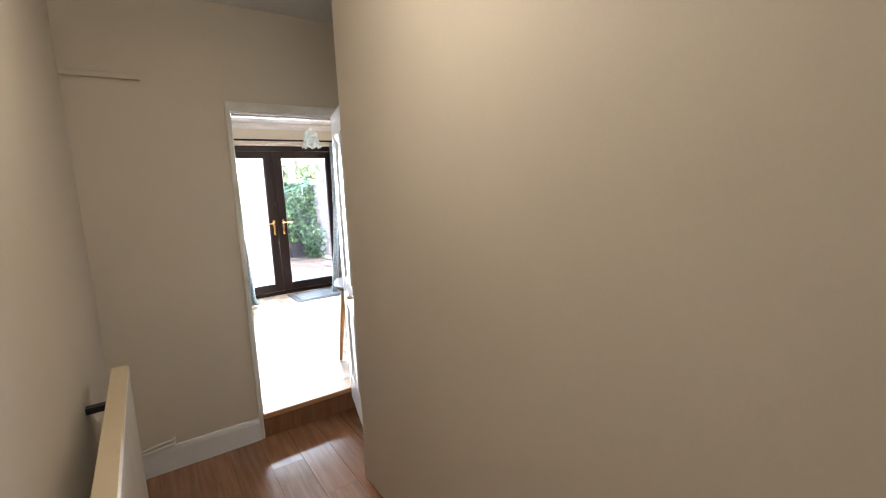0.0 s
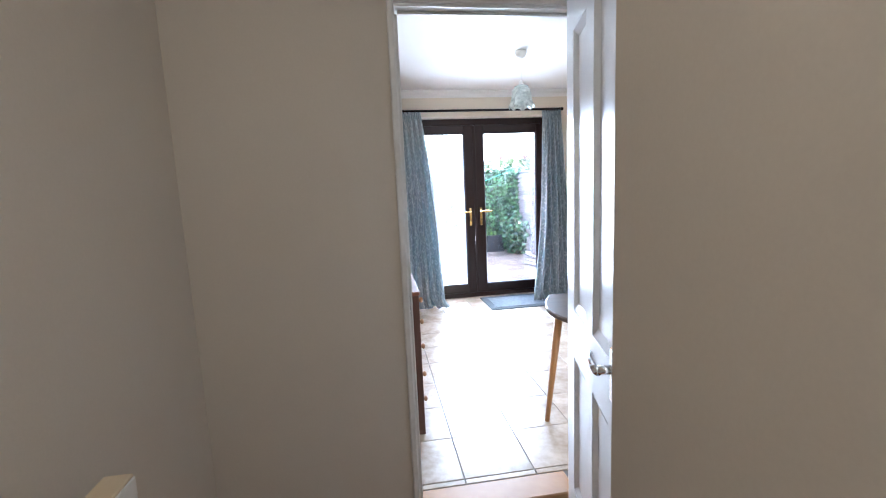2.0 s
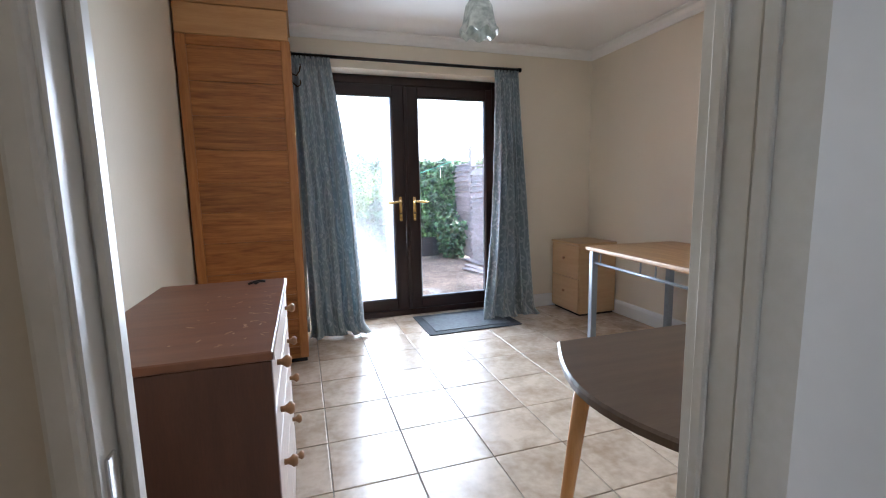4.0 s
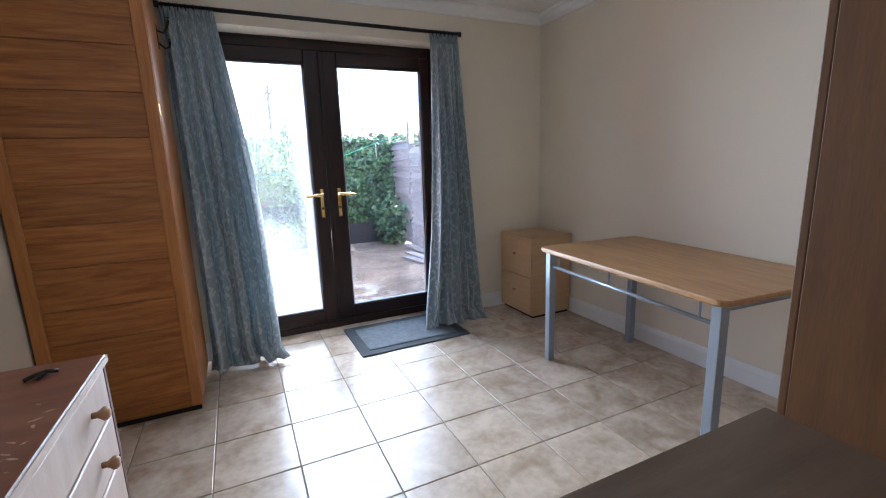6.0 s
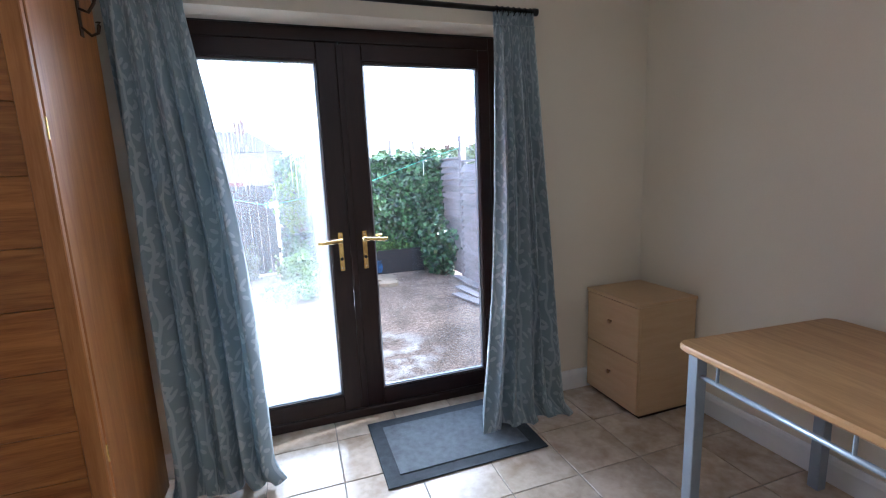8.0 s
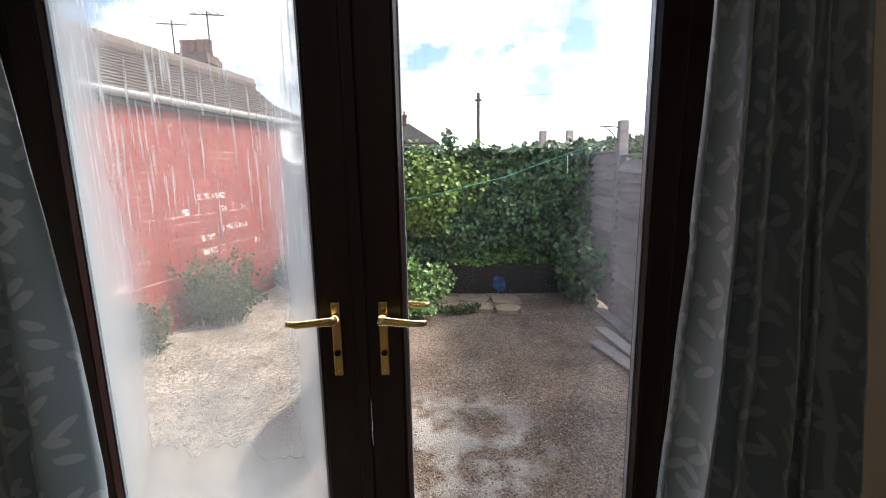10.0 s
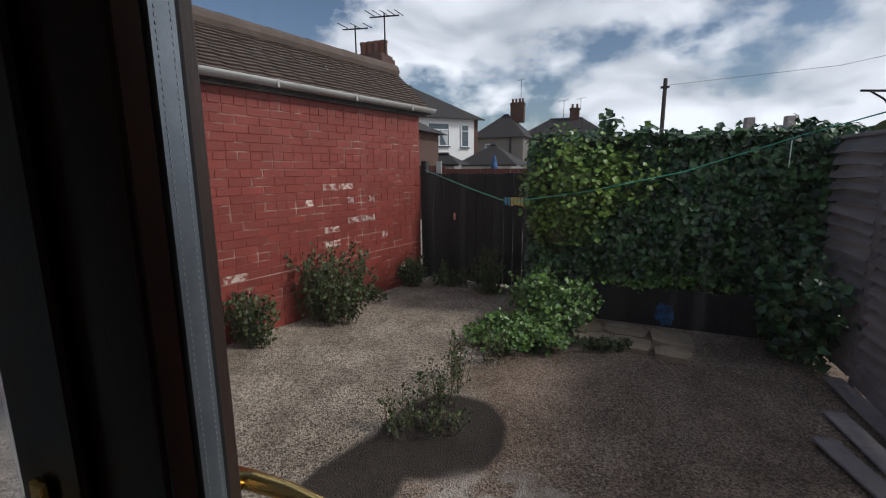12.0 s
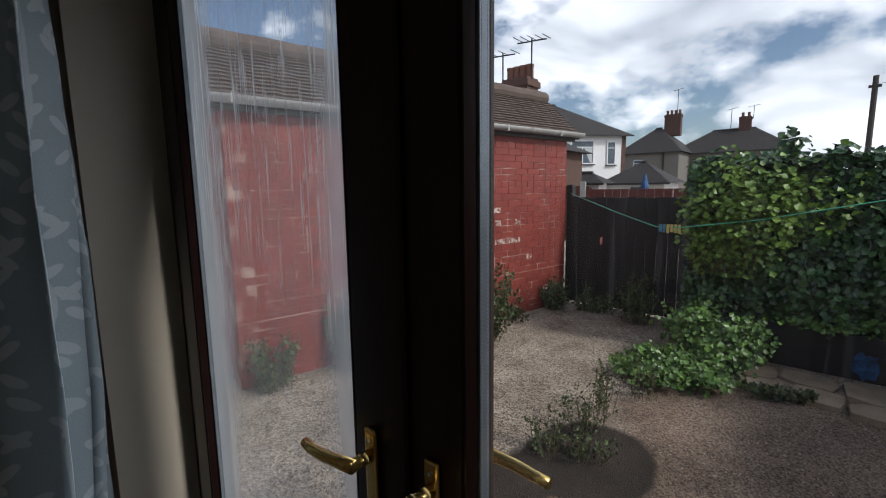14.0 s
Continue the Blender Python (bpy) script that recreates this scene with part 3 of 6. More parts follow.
# ---- the inner door ----
def panelled_door():
    e = thing("door_inner", "white gloss four-panel door standing open into the hall", "door", (-0.458, -3.602, 0.0), -104.5)
    L, H, T = 0.67, 1.955, 0.036
    st, mid = 0.115, 0.09
    cx = L / 2 + 0.008
    low, high = (0.2, 0.715), (0.89, H - 0.14)
    rails = ((0, low[0]), (low[1], high[0]), (high[1], H))
    bm = bmesh.new()
    box(bm, 0, st, -T / 2, T / 2, 0, H)
    box(bm, L - st, L, -T / 2, T / 2, 0, H)
    for z0, z1 in rails:
        box(bm, st, L - st, -T / 2, T / 2, z0, z1)
    for z0, z1 in (low, high):
        box(bm, cx - mid / 2, cx + mid / 2, -T / 2, T / 2, z0, z1)
    part("frame", bm, M_WHITE, e)
    for z0, z1 in (low, high):
        for x0, x1 in ((st, cx - mid / 2), (cx + mid / 2, L - st)):
            p = part("panel", boxes((x0, x1, -0.007, 0.007, z0, z1)), M_WHITE, e)
            bm = bmesh.new()
            w = 0.03
            for s in (-1, 1):
                o = [(x0, z0), (x1, z0), (x1, z1), (x0, z1)]
                i_ = [(x0 + w, z0 + w), (x1 - w, z0 + w), (x1 - w, z1 - w), (x0 + w, z1 - w)]
                vo = [bm.verts.new((x, s * 0.0165, z)) for x, z in o]
                vi = [bm.verts.new((x, s * 0.0075, z)) for x, z in i_]
                for k in range(4):
                    bm.faces.new((vo[k], vo[(k + 1) % 4], vi[(k + 1) % 4], vi[k]))
            part("moulding", bm, M_WHITE, p)
    for s in (-1, 1):
        h = part("handle", boxes((L - 0.075, L - 0.033, *sorted((s * T / 2, s * (T / 2 + 0.008))), 0.80, 0.935), bevel=0.003), M_CHROME, e, "chrome lever handle on a backplate")
        bm = bmesh.new()
        yo = T / 2 + 0.042
        tube(bm, (L - 0.054, s * T / 2, 0.885), (L - 0.054, s * yo, 0.885), 0.011)
        sweep(bm, [(L - 0.046, s * yo, 0.884), (L - 0.075, s * (yo + 0.003), 0.884), (L - 0.115, s * (yo + 0.001), 0.886), (L - 0.135, s * (yo - 0.002), 0.887), (L - 0.152, s * (yo - 0.004), 0.889)], [0.0115, 0.011, 0.0095, 0.009, 0.0085])
        part("lever", bm, M_CHROME, h, smooth=True)
    part("latch", boxes((L - 0.002, L + 0.004, -0.011, 0.011, 0.845, 0.92), (L, L + 0.012, -0.007, 0.007, 0.875, 0.895), bevel=0.001), M_CHROME, e, "metal latch plate on the door edge")
    for z in (0.25, 1.65):
        bm = bmesh.new()
        tube(bm, (-0.004, T / 2, z - 0.04), (-0.004, T / 2, z + 0.04), 0.006)
        part("hinge", bm, M_CHROME, e)
    return e


panelled_door()


# ---- the hall ----
def radiator():
    """A smooth-fronted panel radiator that hangs well off the wall, with a slim top cover."""
    e = thing("radiator", "cream panel radiator hung off the hall wall", "radiator", (-1.75, -4.78, -0.05))
    part("panel", boxes((0.028, 0.050, -0.585, 0.585, 0.13, 0.80), bevel=0.006, seg=2), M_WORN, e)
    part("rear_panel", boxes((-0.006, 0.010, -0.585, 0.585, 0.13, 0.80), bevel=0.004), M_WORN, e)
    part("top_grille", boxes((-0.008, 0.050, -0.596, 0.596, 0.812, 0.824), bevel=0.003), M_RADTOP, e, "cream metal top cover")
    part("front_lip", boxes((0.046, 0.0535, -0.594, 0.594, 0.775, 0.818), bevel=0.003, seg=2), M_WORN, e)
    for y in (-0.593, 0.593):
        part("end_cover", boxes((-0.006, 0.050, y - 0.005, y + 0.005, 0.14, 0.812), bevel=0.002), M_WORN, e)
    fin_me = mesh_of("fin", boxes((0.010, 0.028, -0.0015, 0.0015, 0.16, 0.79)), M_WORN)
    for k in range(26):
        piece("fin", fin_me, e, pose(0, -0.55 + k * 1.1 / 25, 0))
    bm = bmesh.new()
    lathe(bm, [(0.0, 0.0), (0.02, 0.0), (0.022, 0.04), (0.016, 0.06), (0.0, 0.06)], 14, pose(0.02, 0.625, 0.16))
    tube(bm, (0.02, 0.625, -0.12), (0.02, 0.625, 0.17), 0.0075)
    part("valve", bm, M_WHITE, e, smooth=True)
    for y in (-0.42, 0.42):
        part("bracket", boxes((-0.11, -0.006, y - 0.018, y + 0.018, 0.72, 0.745), (-0.11, -0.104, y - 0.018, y + 0.018, 0.25, 0.78), bevel=0.002), M_IRON, e, "dark steel wall bracket")


radiator()
pipes = thing("heating_pipes", "two white painted heating pipes above the skirting", "pipe", (-1.63, -3.495, 0.0))
for k, z in enumerate((0.0, 0.026)):
    bm = bmesh.new()
    sweep(bm, [(-0.17, -0.72, z - 0.05), (-0.17, -0.1, z - 0.045), (-0.165, -0.03, z - 0.03), (-0.14, -0.004, z - 0.015), (0.0, 0.004, z), (0.04, 0.006, z + 0.002), (0.058, 0.018, z + 0.002), (0.06, 0.033, z + 0.002)], 0.0075, 8)
    part("pipe", bm, M_WORN, pipes, smooth=True)
structure("trim_wall_batten", boxes((-1.838, -1.495, -3.486, -3.46, 2.12, 2.15), bevel=0.003), M_HALL, "thin painted batten high on the hall wall", "batten")


def hall_lamp():
    e = thing("ceiling_light", "round flush ceiling light with a warm diffuser", "ceiling light", (-1.32, -5.35, 2.601))
    bm = bmesh.new()
    lathe(bm, [(0.0, 0.0), (0.15, 0.0), (0.15, -0.03), (0.14, -0.035)], 28)
    part("base", bm, M_PLASTIC, e, smooth=True)
    bm = bmesh.new()
    lathe(bm, [(0.138, -0.03), (0.13, -0.06), (0.09, -0.085), (0.0, -0.09)], 28)
    part("diffuser", bm, M_BULB, e, smooth=True)


hall_lamp()


# ---- garden doors ----
def handle_set(parent, x, y, side, turn):
    """A brass lever on a long backplate. side: -1 indoors, 1 outdoors; turn: the way that the lever points."""
    bm = boxes((x - 0.013, x + 0.013, y, y + side * 0.010, 0.868, 1.078), bevel=0.004, seg=2)
    h = part("handle", bm, M_BRASS, parent, "polished brass lever handle on a long backplate")
    bm = bmesh.new()
    yo = y + side * 0.05
    tube(bm, (x, y, 1.035), (x, yo, 1.035), 0.0105, 0.010)
    sweep(bm, [(x - turn * 0.006, yo - side * 0.003, 1.037), (x + turn * 0.02, yo, 1.036), (x + turn * 0.06, yo + side * 0.004, 1.033), (x + turn * 0.095, yo + side * 0.003, 1.030), (x + turn * 0.118, yo, 1.031)], [0.011, 0.0105, 0.0095, 0.009, 0.0085])
    part("lever", bm, M_BRASS, h, smooth=True)
    bm = bmesh.new()
    lathe(bm, [(0.0, 0), (0.0085, 0), (0.0085, 0.004), (0.0, 0.004)], 12, Matrix.Translation((x, y + side * 0.010, 0.935)) @ pose(0, 0, 0, -90 * side, 0, 0))
    part("key_cylinder", bm, M_IRON, h)
    for z in (0.885, 1.06):
        bm = bmesh.new()
        lathe(bm, [(0.0, 0), (0.004, 0), (0.004, 0.0016), (0.0, 0.002)], 8, Matrix.Translation((x, y + side * 0.010, z)) @ pose(0, 0, 0, -90 * side, 0, 0))
        part("screw", bm, M_CHROME, h)


def garden_doors():
    f = structure("door_frame_garden", boxes((-0.882, -0.825, -0.015, 0.055, -0.02, 2.102), (0.835, 0.892, -0.015, 0.055, -0.02, 2.102), bevel=0.004), M_UPVC, "dark rosewood plastic frame of the garden doors", "door frame")
    part("head", boxes((-0.825, 0.835, -0.015, 0.055, 2.035, 2.102), bevel=0.004), M_UPVC_H, f)
    part("sill", boxes((-0.825, 0.835, -0.03, 0.07, -0.02, 0.05), bevel=0.006), M_UPVC_H, f)
    part("filler", boxes((-0.86, 0.87, -0.02, 0.01, 2.103, 2.112)), M_DARK, f)
    for nm, x0, x1, s, gm in (("door_left", -0.822, 0.004, -1, M_GLASS_L), ("door_right", 0.008, 0.832, 1, M_GLASS_R)):
        e = thing("garden_" + nm.replace("left", "leaf").replace("right", "leaf"), "dark rosewood plastic glazed garden door with a streaked pane" if s < 0 else "dark rosewood plastic glazed garden door with a smeared pane", "door", ((x0 + x1) / 2, 0, 0), 0, "pair of garden doors")
        c = (x0 + x1) / 2
        g0, g1 = (-0.745, -0.108) if s < 0 else (0.118, 0.766)
        a0, a1, b0, b1 = x0 - c, x1 - c, g0 - c, g1 - c
        zb, zt, z0, z1 = 0.15, 1.945, 0.055, 2.032
        part("stile", boxes((a0, b0, -0.03, 0.03, z0, z1), bevel=0.005), M_UPVC, e)
        part("stile", boxes((b1, a1, -0.03, 0.03, z0, z1), bevel=0.005), M_UPVC, e)
        part("top_rail", boxes((b0, b1, -0.03, 0.03, zt, z1), bevel=0.004), M_UPVC_H, e)
        part("bottom_rail", boxes((b0, b1, -0.03, 0.03, z0, zb), bevel=0.004), M_UPVC_H, e)
        for x, q in ((b0, 1), (b1, -1)):
            bm = bmesh.new()
            v = [bm.verts.new(p) for p in ((x, -0.028, zb), (x + q * 0.003, -0.028, zb), (x + q * 0.010, -0.014, zb), (x, -0.014, zb), (x, -0.028, zt), (x + q * 0.003, -0.028, zt), (x + q * 0.010, -0.014, zt), (x, -0.014, zt))]
            for fi in ((0, 1, 5, 4), (1, 2, 6, 5), (2, 3, 7, 6)):
                bm.faces.new([v[i] for i in fi])
            part("glazing_bead", bm, M_UPVC, e)
        for z0_, z1_ in ((zb, zb + 0.010), (zt - 0.010, zt)):
            part("glazing_bead", boxes((b0 + 0.004, b1 - 0.004, -0.028, -0.014, z0_, z1_), bevel=0.003), M_UPVC_H, e)
        sp = boxes((b0 + 0.004, b0 + 0.014, -0.011, 0.009, zb, zt), (b1 - 0.014, b1 - 0.004, -0.011, 0.009, zb, zt), (b0 + 0.014, b1 - 0.014, -0.011, 0.009, zb, zb + 0.013), (b0 + 0.014, b1 - 0.014, -0.011, 0.009, zt - 0.013, zt))
        sp = part("spacer_bar", sp, M_SPACER, e, "silver double-glazing spacer bar")
        bm = bmesh.new()
        for x in (b0 + 0.0142, b1 - 0.0142):
            for k in range(330):
                z = zb + 0.02 + k * (zt - zb - 0.04) / 330
                for yy in (-0.0075, 0.0045):
                    box(bm, x - 0.0003, x + 0.0003, yy, yy + 0.0012, z, z + 0.0022)
        tagged(part("perforation", bm, M_SPACER_HOLE, sp), kind="stuff")
        for x, q in ((b0, 1), (b1, -1)):
            part("gasket", boxes((*sorted((x, x + q * 0.0138)), 0.0095, 0.0125, zb, zt)), M_DARK, e)
            part("outer_bead", boxes((*sorted((x, x + q * 0.0085)), 0.013, 0.0295, zb, zt), bevel=0.002), M_UPVC_OUT, e, "weathered outer glazing bead")
        pane = part("pane", boxes((b0, b1, -0.0015, 0.0015, zb, zt)), gm, e, "dirty glass pane")
        pane.visible_shadow = False
        hx = (-0.059 if s < 0 else 0.068) - c
        handle_set(e, hx, -0.03, -1, s)
        if s > 0:
            handle_set(e, hx, 0.03, 1, s)
    part("meeting_bead", boxes((-0.012, 0.024, -0.042, -0.0305, 0.06, 2.02), bevel=0.004), M_UPVC, f)


garden_doors()


# ---- curtains ----
def curtain(name, top, bottom, folds, seed, label):
    """A pleated curtain that hangs from the rod and spreads over the floor. top, bottom: x0, x1, y."""
    rnd = random.Random(seed)
    e = thing(name, label, "curtain", ((top[0] + top[1]) / 2, -0.28, 0), 0, "curtains at the garden doors")
    ox = (top[0] + top[1]) / 2
    nu, nv = folds * 14, 70
    ph = [rnd.uniform(-0.5, 0.5) for _ in range(folds + 2)]
    am = [rnd.uniform(0.45, 1.5) for _ in range(folds + 2)]
    bm = bmesh.new()
    grid = []
    ztop = 2.145
    for j in range(nv + 1):
        v = j / nv
        row = []
        for i in range(nu + 1):
            u = i / nu
            w = v ** 1.25
            bulge = math.sin(math.pi * min(1, v * 1.05)) * 0.05
            lean = v ** 2.4 if bottom[1] > 0 else w
            x0 = top[0] * (1 - lean) + bottom[0] * lean
            x1 = top[1] * (1 - w) + bottom[1] * w + (bulge if bottom[1] < 0 else 0)
            k = u * folds
            a = am[int(k)] * (0.014 + 0.052 * min(1, v * 2.0))
            off = math.sin(2 * math.pi * (k + 0.16 * ph[int(k)] * v) + 0.6 * math.sin(3.1 * v + ph[int(k)]))
            off2 = 0.35 * math.sin(2 * math.pi * k * 0.5 + 1.3 + 2 * v)
            y = top[2] * (1 - w) + bottom[2] * w + a * (off + off2)
            x = x0 + (x1 - x0) * u + 0.010 * math.sin(2 * math.pi * k * 2 + 2) * min(1, 2 * v)
            z = ztop - v * (ztop - 0.012)
            if v > 0.965:
                q = (v - 0.965) / 0.035
                y -= 0.07 * q * (0.6 + 0.6 * off)
                x += 0.06 * q * (u - 0.3)
                z = max(0.016, z + 0.006 * off)
            if v < 0.04:
                y = top[2] + 0.012 * math.sin(2 * math.pi * k * 3)
            y += 0.004 * noise.noise((x * 14 + seed, z * 7, u * 5))
            row.append(bm.verts.new((x - ox, y + 0.28, z)))
        grid.append(row)
    uv = bm.loops.layers.uv.new("cloth")
    for j, (r0, r1) in enumerate(zip(grid, grid[1:])):
        for i in range(nu):
            f = bm.faces.new((r0[i], r0[i + 1], r1[i + 1], r1[i]))
            for lp, (a, b) in zip(f.loops, ((i, j), (i + 1, j), (i + 1, j + 1), (i, j + 1))):
                lp[uv].uv = (1.15 * a / nu, 2.14 * b / nv)
    ob = part("cloth", bm, M_CURTAIN, e, smooth=True)
    so = ob.modifiers.new("thick", 'SOLIDIFY')
    so.thickness = 0.003
    bm = boxes((top[0] - ox - 0.004, top[1] - ox + 0.004, top[2] + 0.28 - 0.017, top[2] + 0.28 - 0.013, 2.075, 2.08), bevel=0.001)
    part("heading_stitch", bm, M_CURTAIN, e)
    for i in range(7):
        x = top[0] + (top[1] - top[0]) * (i + 0.5) / 7 - ox
        bm = bmesh.new()
        c = Vector((x, 0.0, 2.149))
        sweep(bm, [c + Vector((0, 0.020 * math.cos(t), 0.020 * math.sin(t))) for t in [2 * math.pi * k / 14 for k in range(15)]], 0.003, 6)
        part("ring", bm, M_IRON, e, smooth=True)
    return e


curtain("curtain", (-0.905, -0.63, -0.285), (-0.88, -0.47, -0.40), 5, 3, "long duck-egg blue damask curtain drawn beside the wardrobe")
curtain("curtain", (0.745, 0.965, -0.285), (0.56, 1.05, -0.42), 5, 8, "long duck-egg blue damask curtain trailing on the door mat")


def curtain_rod():
    e = thing("curtain_pole", "black metal curtain pole above the garden doors", "curtain pole", (0.04, -0.28, 2.155))
    bm = bmesh.new()
    tube(bm, (-0.95, 0, 0), (0.94, 0, 0), 0.0125, seg=16)
    part("pole", bm, M_IRON, e, smooth=True)
    for x in (-0.95, 0.94):
        bm = bmesh.new()
        tube(bm, (x - 0.012, 0, 0), (x + 0.012, 0, 0), 0.018, seg=16)
        part("finial", bm, M_IRON, e)
    for x in (-0.93, 0.915):
        bm = bmesh.new()
        tube(bm, (x, 0, 0), (x, 0.08, 0), 0.008)
        tube(bm, (x, 0.074, 0), (x, 0.0798, 0), 0.025)
        part("bracket", bm, M_IRON, e)


curtain_rod()


# ---- kitchen furniture ----
def wardrobe():
    e = thing("wardrobe", "tall orange pine wardrobe with boarded sides and a box on top", "wardrobe", (-1.22, -0.60, 0))
    x0, x1, y0, y1, z1 = -0.315, 0.315, -0.27, 0.24, 2.06
    part("carcass", boxes((x0 + 0.02, x1 - 0.025, y0 + 0.018, y1, 0.05, z1 - 0.02)), M_PINE, e)
    part("stile", boxes((x1 - 0.055, x1 - 0.002, y0, y0 + 0.022, 0.03, z1), bevel=0.003), M_PINE_V, e)
    part("stile", boxes((x0, x0 + 0.055, y0, y0 + 0.022, 0.03, z1), bevel=0.003), M_PINE_V, e)
    part("rail", boxes((x0 + 0.055, x1 - 0.055, y0, y0 + 0.022, 0.03, 0.11), bevel=0.003), M_PINE, e)
    part("rail", boxes((x0 + 0.055, x1 - 0.055, y0, y0 + 0.022, z1 - 0.06, z1), bevel=0.003), M_PINE, e)
    zs = [0.11, 0.3, 0.47, 0.63, 0.83, 1.02, 1.20, 1.40, 1.60, 1.80, 2.0]
    for a, b in zip(zs, zs[1:]):
        part("board", boxes((x0 + 0.055, x1 - 0.055, y0 + 0.006, y0 + 0.018, a + 0.001, b - 0.001), bevel=0.0012), M_PINE, e)
    d = part("door", boxes((x1 - 0.022, x1, y0 + 0.024, y1 - 0.004, 0.06, z1 - 0.005), bevel=0.003), M_PINE_V, e, "plain pine wardrobe door")
    part("plinth", boxes((x0 + 0.01, x1 - 0.03, y0 + 0.01, y1 - 0.01, 0.0, 0.05)), M_PINE_V, e)
    # Near-black strip that paints in the shade under the side frame.
    part("foot_shade_strip", boxes((x0 + 0.005, x1 - 0.012, y0 + 0.006, y0 + 0.012, 0.004, 0.03)), M_DARK, e)
    tb = part("top_box", boxes((x0 + 0.0, x1 - 0.01, y0 + 0.005, y1 - 0.01, z1 + 0.002, 2.235), bevel=0.004), M_PINE_L, e, "pale wooden box on the wardrobe top")
    part("lid", boxes((x0, x1, y0, y1 - 0.01, 2.238, 2.36), bevel=0.004), M_PINE_L, tb)
    for z in (0.5, 1.5):
        bm = bmesh.new()
        tube(bm, (x1 - 0.004, y0 + 0.024, z), (x1 - 0.004, y0 + 0.024, z + 0.06), 0.005)
        part("hinge", bm, M_BRASS, e)


wardrobe()


def coat_hook():
    e = thing("coat_hook", "small bronze coat hook on the wardrobe door", "hook", (-0.9055, -0.50, 1.93))
    part("plate", boxes((0, 0.004, -0.014, 0.014, -0.06, 0.06), bevel=0.002), M_RUST, e)
    bm = bmesh.new()
    sweep(bm, [(0.004, 0, 0.03), (0.03, 0, 0.02), (0.05, 0, 0.05), (0.06, 0, 0.085), (0.058, 0, 0.10)], [0.005, 0.005, 0.005, 0.006, 0.008])
    part("upper_prong", bm, M_RUST, e, smooth=True)
    bm = bmesh.new()
    sweep(bm, [(0.004, 0, -0.03), (0.03, 0, -0.055), (0.05, 0, -0.045), (0.055, 0, -0.02), (0.054, 0, -0.01)], [0.005, 0.005, 0.005, 0.006, 0.009])
    part("lower_prong", bm, M_RUST, e, smooth=True)


coat_hook()


def chest():
    e = thing("chest_of_drawers", "worn mahogany chest with pale drawer fronts and wooden knobs", "chest of drawers", (-1.19, -2.462, 0))
    x0, x1, y0, y1 = -0.215, 0.215, -0.425, 0.425
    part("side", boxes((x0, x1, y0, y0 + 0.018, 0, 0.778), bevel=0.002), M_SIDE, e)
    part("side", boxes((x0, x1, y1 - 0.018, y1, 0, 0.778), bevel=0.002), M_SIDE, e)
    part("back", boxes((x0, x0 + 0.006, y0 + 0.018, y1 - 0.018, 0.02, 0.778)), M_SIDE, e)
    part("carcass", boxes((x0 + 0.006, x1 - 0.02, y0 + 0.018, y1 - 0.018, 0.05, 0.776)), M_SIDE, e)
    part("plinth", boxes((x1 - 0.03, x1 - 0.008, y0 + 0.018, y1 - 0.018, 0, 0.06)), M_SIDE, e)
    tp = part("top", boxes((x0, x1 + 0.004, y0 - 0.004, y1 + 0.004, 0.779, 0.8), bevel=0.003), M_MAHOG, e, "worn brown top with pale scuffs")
    rnd = random.Random(17)
    bm = bmesh.new()
    for k in range(46):
        cx, cy = x1 - 0.015 - abs(rnd.gauss(0, 0.10)), rnd.uniform(y0 + 0.05, y0 + 0.62)
        if cx < x0 + 0.03:
            continue
        a, ln, wd = rnd.uniform(0, math.pi), rnd.uniform(0.004, 0.016), rnd.uniform(0.0015, 0.005)
        ring = []
        for q in range(7):
            t = 2 * math.pi * q / 7
            u, v = ln * math.cos(t) * rnd.uniform(0.6, 1.2), wd * math.sin(t) * rnd.uniform(0.5, 1.3)
            ring.append(bm.verts.new((cx + u * math.cos(a) - v * math.sin(a), cy + u * math.sin(a) + v * math.cos(a), 0.8004)))
        bm.faces.new(ring)
    tagged(part("scuff_mark", bm, M_SCUFF, tp, "pale scuffs worn through the finish"), kind="stuff")
    part("top_edge", boxes((x1 + 0.0045, x1 + 0.007, y0 - 0.004, y1 + 0.004, 0.781, 0.798)), M_DRAWER, e, "pale edge band")
    for z0, z1 in ((0.655, 0.775), (0.53, 0.65), (0.365, 0.525), (0.2, 0.36), (0.065, 0.195)):
        d = part("drawer", boxes((x1 - 0.018, x1, y0 + 0.021, y1 - 0.021, z0 + 0.002, z1 - 0.002), bevel=0.003), M_DRAWER, e, "pale drawer front")
        for y in (-0.27, 0.27):
            bm = bmesh.new()
            lathe(bm, [(0.0, 0.034), (0.010, 0.034), (0.0155, 0.028), (0.016, 0.022), (0.011, 0.016), (0.0075, 0.010), (0.0075, 0.0), (0.0, 0.0)], 16, Matrix.Translation((x1, y, (z0 + z1) / 2)) @ pose(0, 0, 0, 0, 90, 0))
            part("knob", bm, M_KNOB, d, smooth=True)


chest()
w = thing("metal_clip", "small dark metal clip lying on the chest top", "clip", (-1.07, -2.12, 0.801), 25)
bm = bmesh.new()
sweep(bm, [(-0.03, 0, 0.004), (-0.01, 0.008, 0.006), (0.01, 0.004, 0.009), (0.03, -0.003, 0.005)], 0.0045, 8)
tube(bm, (-0.01, -0.01, 0.005), (0.015, 0.012, 0.005), 0.005)
part("body", bm, M_IRON, w, smooth=True)


